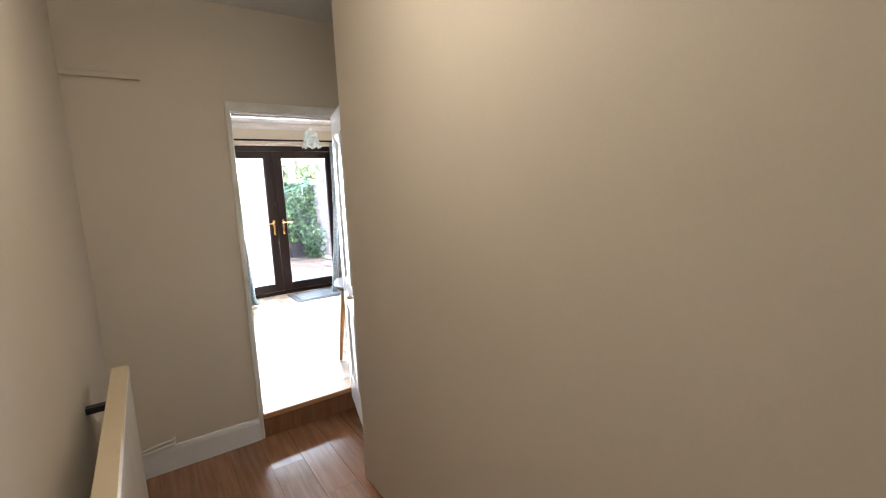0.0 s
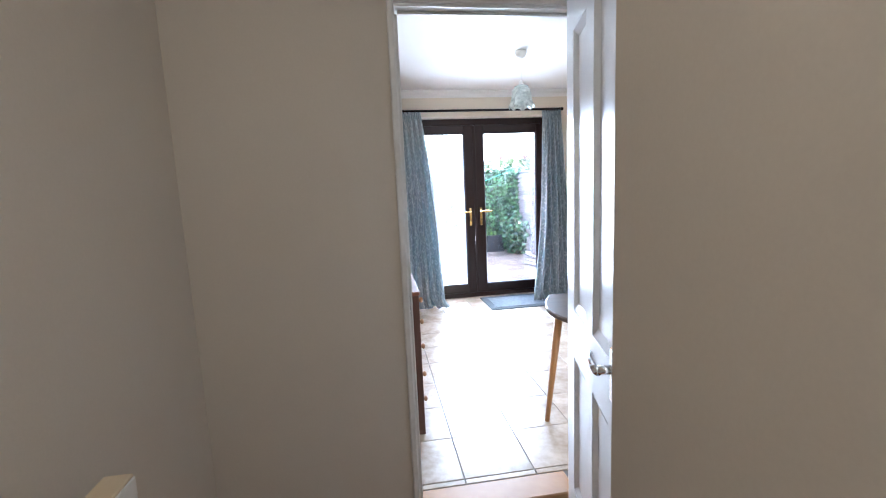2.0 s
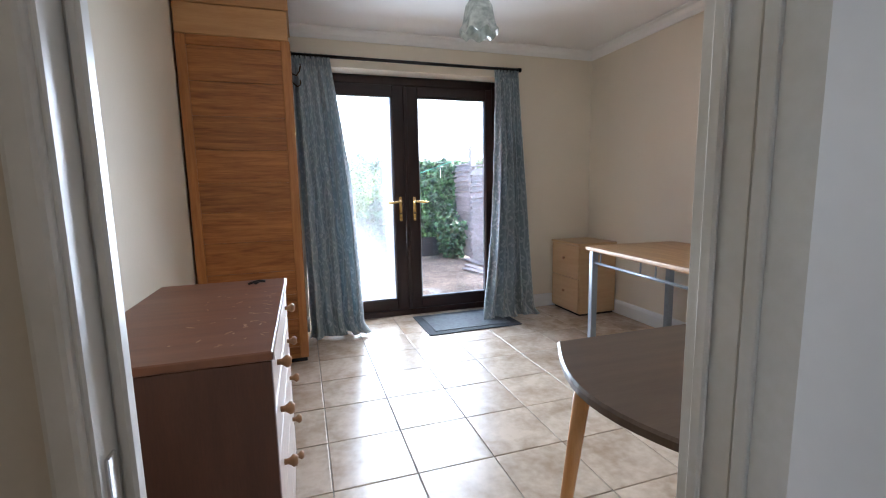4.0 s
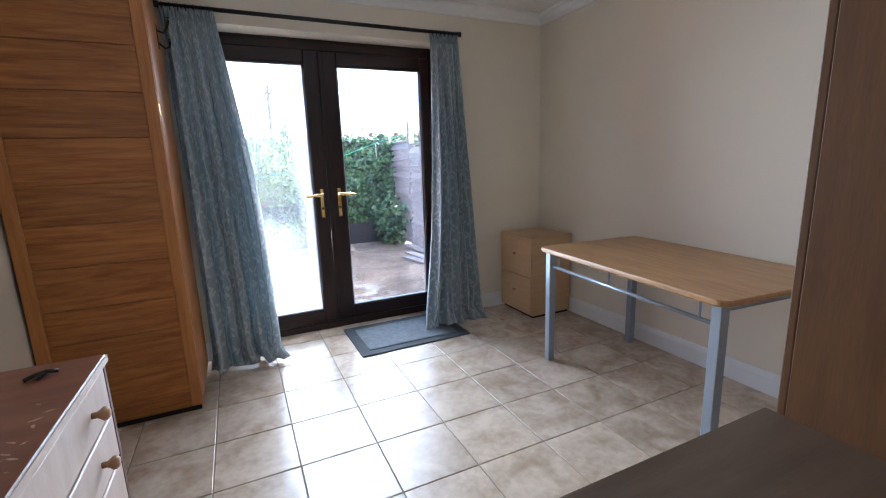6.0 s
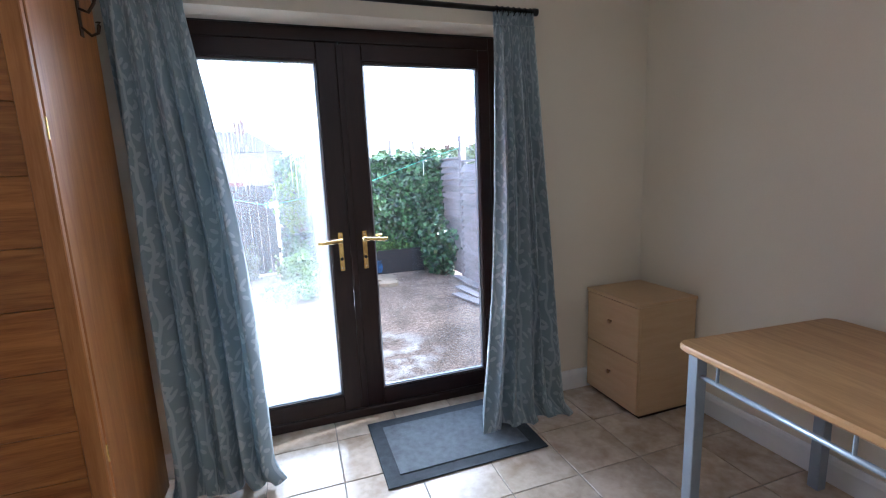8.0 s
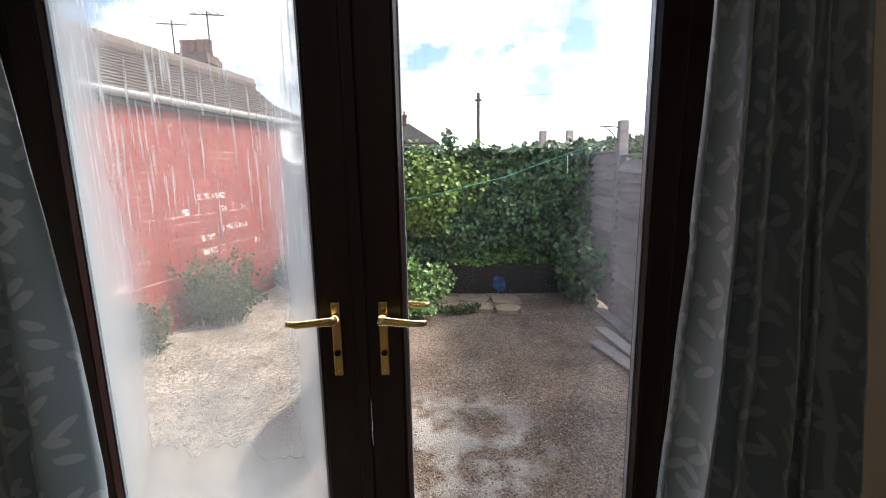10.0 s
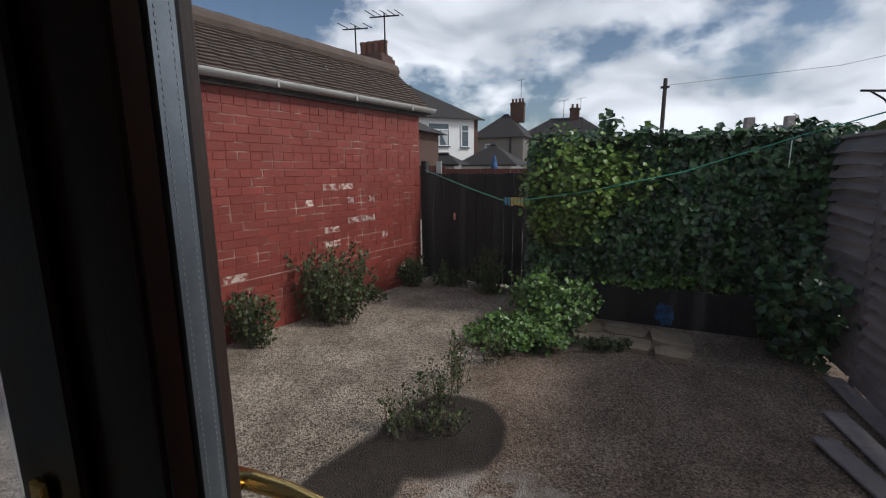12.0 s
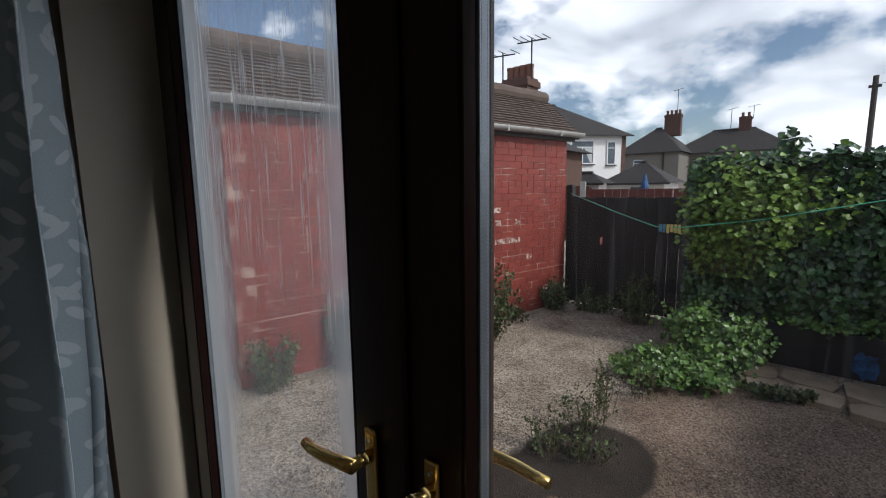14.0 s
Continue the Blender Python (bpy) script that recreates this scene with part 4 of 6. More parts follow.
def dining_table():
    e = thing("dining_table", "oak-topped dining table with grey metal legs", "table", (1.325, -1.845, 0), -4.5)
    W, L, H = 0.75, 1.2, 0.722
    bm = bmesh.new()
    r, out = 0.045, []
    for cx, cy, a0 in ((W / 2 - r, L / 2 - r, 0), (-W / 2 + r, L / 2 - r, 90), (-W / 2 + r, -L / 2 + r, 180), (W / 2 - r, -L / 2 + r, 270)):
        out += [(cx + r * math.cos(radians(a0 + k * 15)), cy + r * math.sin(radians(a0 + k * 15))) for k in range(7)]
    rings = [[bm.verts.new((x * s, y * s, z)) for x, y in out] for s, z in ((0.985, H - 0.027), (1.0, H - 0.02), (1.0, H - 0.008), (0.993, H))]
    for r0, r1 in zip(rings, rings[1:]):
        for i in range(len(out)):
            j = (i + 1) % len(out)
            bm.faces.new((r0[i], r0[j], r1[j], r1[i]))
    bm.faces.new(rings[0][::-1])
    bm.faces.new(rings[-1])
    part("tabletop", bm, M_OAKTOP, e, "oak veneer top with rounded edges")
    lx, ly = W / 2 - 0.055, L / 2 - 0.055
    for sx in (-1, 1):
        for sy in (-1, 1):
            part("leg", boxes((sx * lx - 0.022, sx * lx + 0.022, sy * ly - 0.022, sy * ly + 0.022, 0.0, H - 0.027), bevel=0.003), M_STEEL, e)
    for sx in (-1, 1):
        bm = bmesh.new()
        tube(bm, (sx * lx, -ly, H - 0.115), (sx * lx, ly, H - 0.115), 0.009)
        rail = part("side_rail", bm, M_STEEL, e, smooth=True)
        for y in (-0.46, -0.08, 0.05, 0.46):
            bm = bmesh.new()
            tube(bm, (sx * lx, y, H - 0.115), (sx * lx, y, H - 0.028), 0.0055, seg=8)
            part("strut", bm, M_STEEL, rail)
    for sy in (-1, 1):
        part("end_rail", boxes((-lx, lx, sy * ly - 0.008, sy * ly + 0.008, H - 0.06, H - 0.03)), M_STEEL, e)


dining_table()


def drawer_cabinet():
    e = thing("drawer_cabinet", "beech laminate two-drawer cabinet in the corner", "cabinet", (1.56, -0.435, 0))
    x0, x1, y0, y1, H = -0.195, 0.195, -0.215, 0.205, 0.65
    part("body", boxes((x0 + 0.018, x1, y0, y1, 0.02, H - 0.02), bevel=0.001), M_BEECH, e)
    part("top", boxes((x0 - 0.004, x1 + 0.004, y0 - 0.006, y1 + 0.004, H - 0.02, H), bevel=0.003), M_BEECH, e)
    part("plinth", boxes((x0 + 0.03, x1 - 0.01, y0 + 0.01, y1 - 0.01, 0, 0.02)), M_DARK, e)
    for z0, z1 in ((0.03, 0.328), (0.334, 0.626)):
        d = part("drawer", boxes((x0, x0 + 0.017, y0 + 0.002, y1 - 0.002, z0, z1), bevel=0.0015), M_BEECH, e)
        bm = bmesh.new()
        lathe(bm, [(0.0, 0.02), (0.012, 0.02), (0.013, 0.014), (0.006, 0.008), (0.006, 0), (0, 0)], 14, Matrix.Translation((x0, -0.005, (z0 + z1) / 2 + 0.02)) @ pose(0, 0, 0, 0, -90, 0))
        part("knob", bm, M_KNOB, d, smooth=True)


drawer_cabinet()


def side_table():
    e = thing("drop_leaf_table", "dark walnut curved table on splayed honey-coloured legs", "table", (0.0, -3.15, 0))
    H = 0.72
    bm = bmesh.new()
    out = [(0.33, 0.29), (-0.25, 0.29)]
    for k in range(1, 15):
        t = k / 15
        out.append((-0.25 - 0.115 * math.sin(math.pi * t), 0.29 - 0.62 * t))
    out += [(-0.25, -0.33), (0.33, -0.33)]
    lo = [bm.verts.new((x, y, H - 0.022)) for x, y in out]
    md = [bm.verts.new((x * 1.004, y * 1.004, H - 0.006)) for x, y in out]
    up = [bm.verts.new((x * 0.99, y * 0.99, H)) for x, y in out]
    n = len(out)
    for r0, r1 in ((lo, md), (md, up)):
        for i in range(n):
            bm.faces.new((r0[i], r0[(i + 1) % n], r1[(i + 1) % n], r1[i]))
    bm.faces.new(lo[::-1])
    bm.faces.new(up)
    part("tabletop", bm, M_WALNUT, e, "dark walnut top")
    for sx, sy in ((-0.20, 0.20), (-0.20, -0.26), (0.26, 0.2), (0.26, -0.26)):
        bm = bmesh.new()
        fx = sx + (-0.085 if sx < 0 else 0.085)
        fy = sy + (0.045 if sy > 0 else -0.045)
        tube(bm, (fx, fy, 0.0), (sx - 0.02, sy, H - 0.022), 0.013, 0.023, 14)
        part("leg", bm, M_LEG, e, "tapered honey-coloured leg", smooth=True)
    for y0 in (0.17, -0.25):
        part("apron", boxes((-0.2, 0.28, y0, y0 + 0.018, H - 0.085, H - 0.023)), M_LEG, e)


side_table()


def tall_cupboard():
    e = thing("tall_cupboard", "tall brown stained pine cupboard beside the table", "cupboard", (0.80, -3.16, 0))
    part("side", boxes((-0.3, -0.282, -0.34, 0.34, 0, 2.0), bevel=0.002), M_TALL, e)
    part("side", boxes((0.282, 0.3, -0.34, 0.34, 0, 2.0), bevel=0.002), M_TALL, e)
    part("top", boxes((-0.31, 0.31, -0.345, 0.35, 2.001, 2.03), bevel=0.004), M_TALL, e)
    part("back", boxes((-0.282, 0.282, -0.34, -0.33, 0.02, 2.0)), M_TALL, e)
    part("plinth", boxes((-0.282, 0.282, 0.30, 0.32, 0, 0.08)), M_TALL, e)
    for x0, x1, k in ((-0.299, -0.002, -0.03), (0.002, 0.299, 0.03)):
        d = part("door", boxes((x0, x1, 0.341, 0.36, 0.085, 1.995), bevel=0.003), M_TALL, e)
        bm = bmesh.new()
        lathe(bm, [(0.0, 0.025), (0.013, 0.025), (0.015, 0.018), (0.007, 0.01), (0.007, 0), (0, 0)], 14, Matrix.Translation((k, 0.36, 1.0)) @ pose(0, 0, 0, -90, 0, 0))
        part("knob", bm, M_KNOB, d, smooth=True)


tall_cupboard()


def door_mat():
    e = thing("door_mat", "grey ribbed door mat with a charcoal border", "mat", (0.405, -0.40, 0.002), 0.5)
    part("border", boxes((-0.405, 0.405, -0.275, 0.275, 0.0, 0.006), bevel=0.002), M_MATB, e)
    part("carpet", boxes((-0.335, 0.335, -0.205, 0.205, 0.006, 0.010), bevel=0.001), M_MAT, e)


door_mat()


def pendant():
    e = thing("pendant_lamp", "ceiling pendant with a scalloped marbled glass shade", "pendant lamp", (0.05, -1.6, CEIL))
    bm = bmesh.new()
    lathe(bm, [(0, 0), (0.046, 0), (0.046, -0.022), (0.036, -0.045), (0.012, -0.062), (0, -0.064)], 24)
    part("ceiling_rose", bm, M_PLASTIC, e, smooth=True)
    bm = bmesh.new()
    tube(bm, (0, 0, -0.03), (0, 0, -0.235), 0.003, seg=8)
    part("cord", bm, M_PLASTIC, e)
    bm = bmesh.new()
    lathe(bm, [(0, -0.225), (0.012, -0.225), (0.019, -0.24), (0.019, -0.285), (0.015, -0.295), (0, -0.295)], 18)
    part("lamp_holder", bm, M_PLASTIC, e, smooth=True)
    bm = bmesh.new()
    seg, rings = 48, []
    prof = [(0.022, -0.262), (0.05, -0.272), (0.068, -0.30), (0.076, -0.34), (0.082, -0.38), (0.092, -0.415), (0.102, -0.435)]
    for i, (r, z) in enumerate(prof):
        f = (i / (len(prof) - 1)) ** 2
        rings.append([bm.verts.new(((r * (1 + 0.055 * f * math.cos(8 * a))) * math.cos(a), (r * (1 + 0.055 * f * math.cos(8 * a))) * math.sin(a), z + 0.012 * f * math.cos(8 * a))) for a in [2 * math.pi * k / seg for k in range(seg)]])
    for r0, r1 in zip(rings, rings[1:]):
        for k in range(seg):
            bm.faces.new((r0[k], r0[(k + 1) % seg], r1[(k + 1) % seg], r1[k]))
    ob = part("shade", bm, M_SHADE, e, "pale marbled glass shade with a wavy rim", smooth=True)
    so = ob.modifiers.new("thick", 'SOLIDIFY')
    so.thickness = 0.003
    bm = bmesh.new()
    lathe(bm, [(0.0, -0.29), (0.013, -0.295), (0.028, -0.33), (0.03, -0.35), (0.02, -0.375), (0.0, -0.382)], 18)
    part("bulb", bm, M_PLASTIC, e, smooth=True)


pendant()


# ---- the yard ----
def yard_ground():
    bm = bmesh.new()
    n = 90
    xs = [-60, -25, -9] + [-5 + 10 * i / n for i in range(n + 1)] + [9, 25, 60]
    ys = [0.09] + [0.1 + 6.5 * i / 60 for i in range(61)] + [9, 16, 30, 60, 140]
    rows = []
    for y in ys:
        rows.append([bm.verts.new((x, y, GROUND + (0.012 * noise.noise((x * 1.3, y * 1.3, 0)) + 0.005 * noise.noise((x * 7, y * 7, 3)) if abs(x) < 6 and y < 7 else 0))) for x in xs])
    for r0, r1 in zip(rows, rows[1:]):
        for i in range(len(xs) - 1):
            bm.faces.new((r0[i], r0[i + 1], r1[i + 1], r1[i]))
    ob = structure("ground", bm, M_CONC, "weathered exposed-aggregate concrete yard", "ground", smooth=True)
    return ob


def ground_material():
    """Grey gravelly concrete, a browner and darker half, a damp dark patch and pale crusts."""
    m = bpy.data.materials.new("yard_concrete")
    m.use_nodes = True
    n, l = m.node_tree.nodes, m.node_tree.links
    b = n["Principled BSDF"]
    b.inputs["Roughness"].default_value = 0.9
    co = n.new("ShaderNodeTexCoord")
    obj = co.outputs["Object"]

    def noise_node(scale, detail=5):
        t = n.new("ShaderNodeTexNoise")
        t.inputs["Scale"].default_value = scale
        t.inputs["Detail"].default_value = detail
        l.new(obj, t.inputs["Vector"])
        return t.outputs["Fac"]

    def ramp(src, p0, p1, c0, c1):
        r = n.new("ShaderNodeValToRGB")
        r.color_ramp.elements[0].position, r.color_ramp.elements[1].position = p0, p1
        r.color_ramp.elements[0].color, r.color_ramp.elements[1].color = (*c0, 1), (*c1, 1)
        l.new(src, r.inputs["Fac"])
        return r.outputs["Color"]

    def mixc(f, a, c):
        x = n.new("ShaderNodeMix")
        x.data_type = 'RGBA'
        l.new(f, x.inputs["Factor"])
        l.new(a, x.inputs["A"])
        l.new(c, x.inputs["B"])
        return x.outputs["Result"]

    def reach(cx, cy, rx, ry, soft, wob):
        """1 inside a wavering oval of the yard, 0 outside."""
        mp = n.new("ShaderNodeMapping")
        mp.inputs["Location"].default_value = (-cx / rx, -cy / ry, 0)
        mp.inputs["Scale"].default_value = (1 / rx, 1 / ry, 0)
        l.new(obj, mp.inputs["Vector"])
        ln = n.new("ShaderNodeVectorMath")
        ln.operation = 'LENGTH'
        l.new(mp.outputs["Vector"], ln.inputs[0])
        ad = n.new("ShaderNodeMath")
        ad.operation = 'MULTIPLY_ADD'
        ad.inputs[1].default_value = wob
        l.new(noise_node(1.7, 4), ad.inputs[0])
        l.new(ln.outputs["Value"], ad.inputs[2])
        r = n.new("ShaderNodeMapRange")
        r.inputs["From Min"].default_value = 1 + wob * 0.5 - soft
        r.inputs["From Max"].default_value = 1 + wob * 0.5 + soft
        r.inputs["To Min"].default_value = 1
        r.inputs["To Max"].default_value = 0
        l.new(ad.outputs[0], r.inputs["Value"])
        return r.outputs["Result"]

    vo = n.new("ShaderNodeTexVoronoi")
    vo.inputs["Scale"].default_value = 105
    l.new(obj, vo.inputs["Vector"])
    peb = n.new("ShaderNodeSeparateColor")
    l.new(vo.outputs["Color"], peb.inputs["Color"])
    grey = ramp(peb.outputs[0], 0.1, 0.9, (0.10, 0.080, 0.060), (0.58, 0.49, 0.385))
    brown = ramp(peb.outputs[1], 0.1, 0.9, (0.115, 0.082, 0.060), (0.39, 0.285, 0.21))
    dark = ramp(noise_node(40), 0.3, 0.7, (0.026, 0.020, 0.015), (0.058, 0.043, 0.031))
    pale = ramp(noise_node(60), 0.3, 0.7, (0.38, 0.335, 0.285), (0.62, 0.565, 0.50))
    col = mixc(reach(1.3, 2.2, 1.85, 2.6, 0.07, 0.5), grey, brown)
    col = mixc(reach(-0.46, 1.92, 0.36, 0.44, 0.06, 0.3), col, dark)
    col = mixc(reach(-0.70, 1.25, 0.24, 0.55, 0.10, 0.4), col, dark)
    crust = n.new("ShaderNodeMath")
    crust.operation = 'MULTIPLY'
    cr = n.new("ShaderNodeMapRange")
    cr.inputs["From Min"].default_value = 0.45
    cr.inputs["From Max"].default_value = 0.57
    l.new(noise_node(5.5, 8), cr.inputs["Value"])
    l.new(cr.outputs["Result"], crust.inputs[0])
    l.new(reach(0.2, 1.15, 0.6, 0.55, 0.2, 0.5), crust.inputs[1])
    col = mixc(crust.outputs[0], col, pale)
    tone = n.new("ShaderNodeMix")
    tone.data_type = 'RGBA'
    tone.blend_type = 'MULTIPLY'
    tone.inputs["Factor"].default_value = 1.0
    l.new(col, tone.inputs["A"])
    l.new(ramp(noise_node(2.6, 10), 0.36, 0.64, (0.70, 0.68, 0.65), (1.2, 1.2, 1.2)), tone.inputs["B"])
    l.new(tone.outputs["Result"], b.inputs["Base Color"])
    bp = n.new("ShaderNodeBump")
    bp.inputs["Strength"].default_value = 1.0
    bp.inputs["Distance"].default_value = 0.010
    l.new(vo.outputs["Distance"], bp.inputs["Height"])
    l.new(bp.outputs["Normal"], b.inputs["Normal"])
    return m


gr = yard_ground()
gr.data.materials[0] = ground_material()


def pebble_mat():
    m = mat("pale_pebble", (0.36, 0.30, 0.235), (0.22, 0.18, 0.14), rough=0.85, scale=60, fine=300, bump=0.2)
    n, l = m.node_tree.nodes, m.node_tree.links
    b = n["Principled BSDF"]
    geo = n.new("ShaderNodeNewGeometry")
    hsv = n.new("ShaderNodeHueSaturation")
    rg = n.new("ShaderNodeMapRange")
    rg.inputs["To Min"].default_value = 0.35
    rg.inputs["To Max"].default_value = 1.9
    src = b.inputs["Base Color"].links[0].from_socket
    l.new(geo.outputs["Random Per Island"], rg.inputs["Value"])
    l.new(rg.outputs["Result"], hsv.inputs["Value"])
    l.new(src, hsv.inputs["Color"])
    l.new(hsv.outputs["Color"], b.inputs["Base Color"])
    return m


def pebbles():
    """Loose aggregate pressed into the yard's surface."""
    rnd = random.Random(12)
    vs, fs = [], []
    while len(fs) < 8 * 15000:
        x, y = rnd.uniform(-2.6, 1.95), 0.45 + 4.6 * rnd.random() ** 1.5
        q = noise.noise((x * 1.6, y * 1.6, 4))
        if q < -0.1 + rnd.uniform(-0.3, 0.25) or (x + 0.46) ** 2 + (y - 1.92) ** 2 < 0.19 or ((x + 0.70) / 0.3) ** 2 + ((y - 1.25) / 0.6) ** 2 < 1:
            continue
        z = GROUND + 0.012 * noise.noise((x * 1.3, y * 1.3, 0)) + 0.005 * noise.noise((x * 7, y * 7, 3))
        r = rnd.uniform(0.004, 0.0095)
        a = rnd.uniform(0, 3.14)
        c, d = math.cos(a), math.sin(a)
        e1, e2, h = r * rnd.uniform(0.8, 1.4), r * rnd.uniform(0.6, 1.0), r * rnd.uniform(0.3, 0.65)
        o = len(vs)
        vs += [(x + c * e1, y + d * e1, z), (x - d * e2, y + c * e2, z), (x - c * e1, y - d * e1, z), (x + d * e2, y - c * e2, z), (x + rnd.uniform(-.2, .2) * r, y, z + h), (x, y, z - h)]
        for k in range(4):
            fs.append((o + k, o + (k + 1) % 4, o + 4))
            fs.append((o + (k + 1) % 4, o + k, o + 5))
    me = bpy.data.meshes.new("gravel")
    me.from_pydata(vs, [], fs)
    me.materials.append(pebble_mat())
    ob = new("gravel", me)
    tagged(ob, "loose pale grit on the concrete yard", "gravel", "", "stuff")


pebbles()

# the red outbuilding: A is the corner by the gate, the wall runs back towards the house
WA, WB = Vector((-2.129, 5.186, 0)), Vector((-2.97, 1.05, 0))
WDIR = (WB - WA).normalized()
WLEN = (WB - WA).length
WNORM = Vector((-WDIR.y, WDIR.x, 0))
if WNORM.x < 0:
    WNORM = -WNORM
WANG = math.degrees(math.atan2(WDIR.y, WDIR.x))
EAVES = 2.06


def wall_place(s, z, out=0.0):
    p = WA + WDIR * s + WNORM * out
    return Vector((p.x, p.y, z))


def outbuilding():
    e = thing("outbuilding", "red painted brick outbuilding with a brown tiled roof", "outbuilding", (WA.x, WA.y, GROUND), WANG)
    flip = -1 if (Matrix.Rotation(radians(WANG), 3, 'Z') @ Vector((0, 1, 0))).dot(WNORM) < 0 else 1
    H = EAVES - GROUND
    core = part("wall", boxes((0.02, WLEN, *sorted((-flip * 0.0025, -flip * 0.25)), -0.2, H), (0.02, 0.25, *sorted((-flip * 0.25, -flip * 1.05)), -0.2, H), (WLEN - 0.25, WLEN, *sorted((-flip * 0.25, -flip * 1.05)), -0.2, H)), M_REDM, e, "red painted mortar joints")
    # roof slope with lapped rows of tiles
    rise, run = 0.56, 0.62
    part("roof_deck", boxes((-0.12, WLEN + 0.1, -0.02, 0.0, 0, 1)), M_SLATED, e).matrix_basis = Matrix(((1, 0, 0, 0), (0, 0, -flip * run, flip * 0.10), (0, 1, rise, H + 0.03), (0, 0, 0, 1)))
    bm = bmesh.new()
    rows, cols = 15, 24
    cw = (WLEN + 0.22) / cols
    up = Vector((0, -flip * run, rise)) / rows
    nrm = Vector((0, flip * rise, run)).normalized()
    rnd = random.Random(5)
    for r in range(rows):
        for c in range(cols):
            o = Vector((-0.12 + c * cw, flip * 0.12, H + 0.045)) + up * r + nrm * rnd.uniform(0, 0.004)
            q = [o + nrm * 0.028, o + Vector((cw * 0.25, 0, 0)) + nrm * 0.032, o + Vector((cw * 0.5, 0, 0)) + nrm * 0.028, o + Vector((cw * 0.75, 0, 0)) + nrm * 0.026, o + Vector((cw * 0.995, 0, 0)) + nrm * 0.028]
            top = [p + up * 1.12 - nrm * 0.02 for p in q]
            bot = [p - nrm * 0.022 for p in q]
            a, b_, d = [[bm.verts.new(p) for p in s] for s in (bot, q, top)]
            for i in range(4):
                bm.faces.new((a[i], a[i + 1], b_[i + 1], b_[i]))
                bm.faces.new((b_[i], b_[i + 1], d[i + 1], d[i]))
    rt = part("roof_tile", bm, M_SLATE, e, "rows of brown concrete roof tiles")
    tagged(rt, kind="stuff")
    for k in range(9):
        bm = bmesh.new()
        x = -0.1 + k * (WLEN + 0.2) / 9
        sweep(bm, [(x, flip * (0.12 - run), H + 0.06 + rise), (x + (WLEN + 0.2) / 9 * 1.03, flip * (0.12 - run), H + 0.066 + rise)], 0.10, 12)
        part("ridge_tile", bm, M_SLATE, e)
    part("far_slope", boxes((-0.12, WLEN + 0.1, -0.02, 0.0, 0, 1)), M_SLATED, e).matrix_basis = Matrix(((1, 0, 0, 0), (0, 0, flip * run, flip * (0.10 - 2 * run)), (0, 1, rise, H + 0.03), (0, 0, 0, 1)))
    part("fascia", boxes((-0.1, WLEN + 0.08, *sorted((flip * 0.005, flip * 0.045)), H - 0.01, H + 0.10)), M_BOARD, e, "weathered grey fascia board")
    bm = bmesh.new()
    ang = [math.pi + math.pi * k / 8 for k in range(9)]
    for x0, x1 in ((-0.16, WLEN + 0.1),):
        r0 = [bm.verts.new((x0, flip * 0.105 + 0.055 * math.cos(a), H + 0.09 + 0.055 * math.sin(a))) for a in ang]
        r1 = [bm.verts.new((x1, flip * 0.105 + 0.055 * math.cos(a), H + 0.085 + 0.055 * math.sin(a))) for a in ang]
        for i in range(8):
            bm.faces.new((r0[i], r0[i + 1], r1[i + 1], r1[i]))
        bm.faces.new(r0)
    gu = part("gutter", bm, M_GUTTER, e, "pale grey half-round gutter", smooth=True)
    so = gu.modifiers.new("thick", 'SOLIDIFY')
    so.thickness = 0.004
    bm = bmesh.new()
    r0 = [bm.verts.new((3.03, flip * 0.105 + 0.0565 * math.cos(a), H + 0.087 + 0.0565 * math.sin(a))) for a in ang]
    r1 = [bm.verts.new((WLEN + 0.1, flip * 0.105 + 0.0565 * math.cos(a), H + 0.085 + 0.0565 * math.sin(a))) for a in ang]
    for i in range(8):
        bm.faces.new((r0[i], r0[i + 1], r1[i + 1], r1[i]))
    part("old_gutter", bm, M_BLACKF, e, "length of old black gutter", smooth=True)
    for x in (0.9, 2.05, 3.0):
        bm = bmesh.new()
        r0 = [bm.verts.new((x - 0.03, flip * 0.105 + 0.060 * math.cos(a), H + 0.088 + 0.060 * math.sin(a))) for a in ang]
        r1 = [bm.verts.new((x + 0.03, flip * 0.105 + 0.060 * math.cos(a), H + 0.088 + 0.060 * math.sin(a))) for a in ang]
        for i in range(8):
            bm.faces.new((r0[i], r0[i + 1], r1[i + 1], r1[i]))
        part("gutter_union", bm, M_GUTTER, gu)
    part("damp_course", boxes((0.02, WLEN, *sorted((flip * 0.001, flip * 0.006)), 0.533, 0.541)), M_CHIP_LINE, e, "thin pale damp-course line")
    for k in range(5):
        x = 0.35 + k * (WLEN - 0.4) / 4
        part("gutter_bracket", boxes((x - 0.012, x + 0.012, *sorted((flip * 0.04, flip * 0.165)), H + 0.025, H + 0.033), (x - 0.012, x + 0.012, *sorted((flip * 0.160, flip * 0.165)), H + 0.03, H + 0.095)), M_GUTTER, gu)
    return e, core, flip, H


shed, shed_wall, FLIP, SHED_H = outbuilding()


# ---- right-hand lap fence ----
FX = 2.02


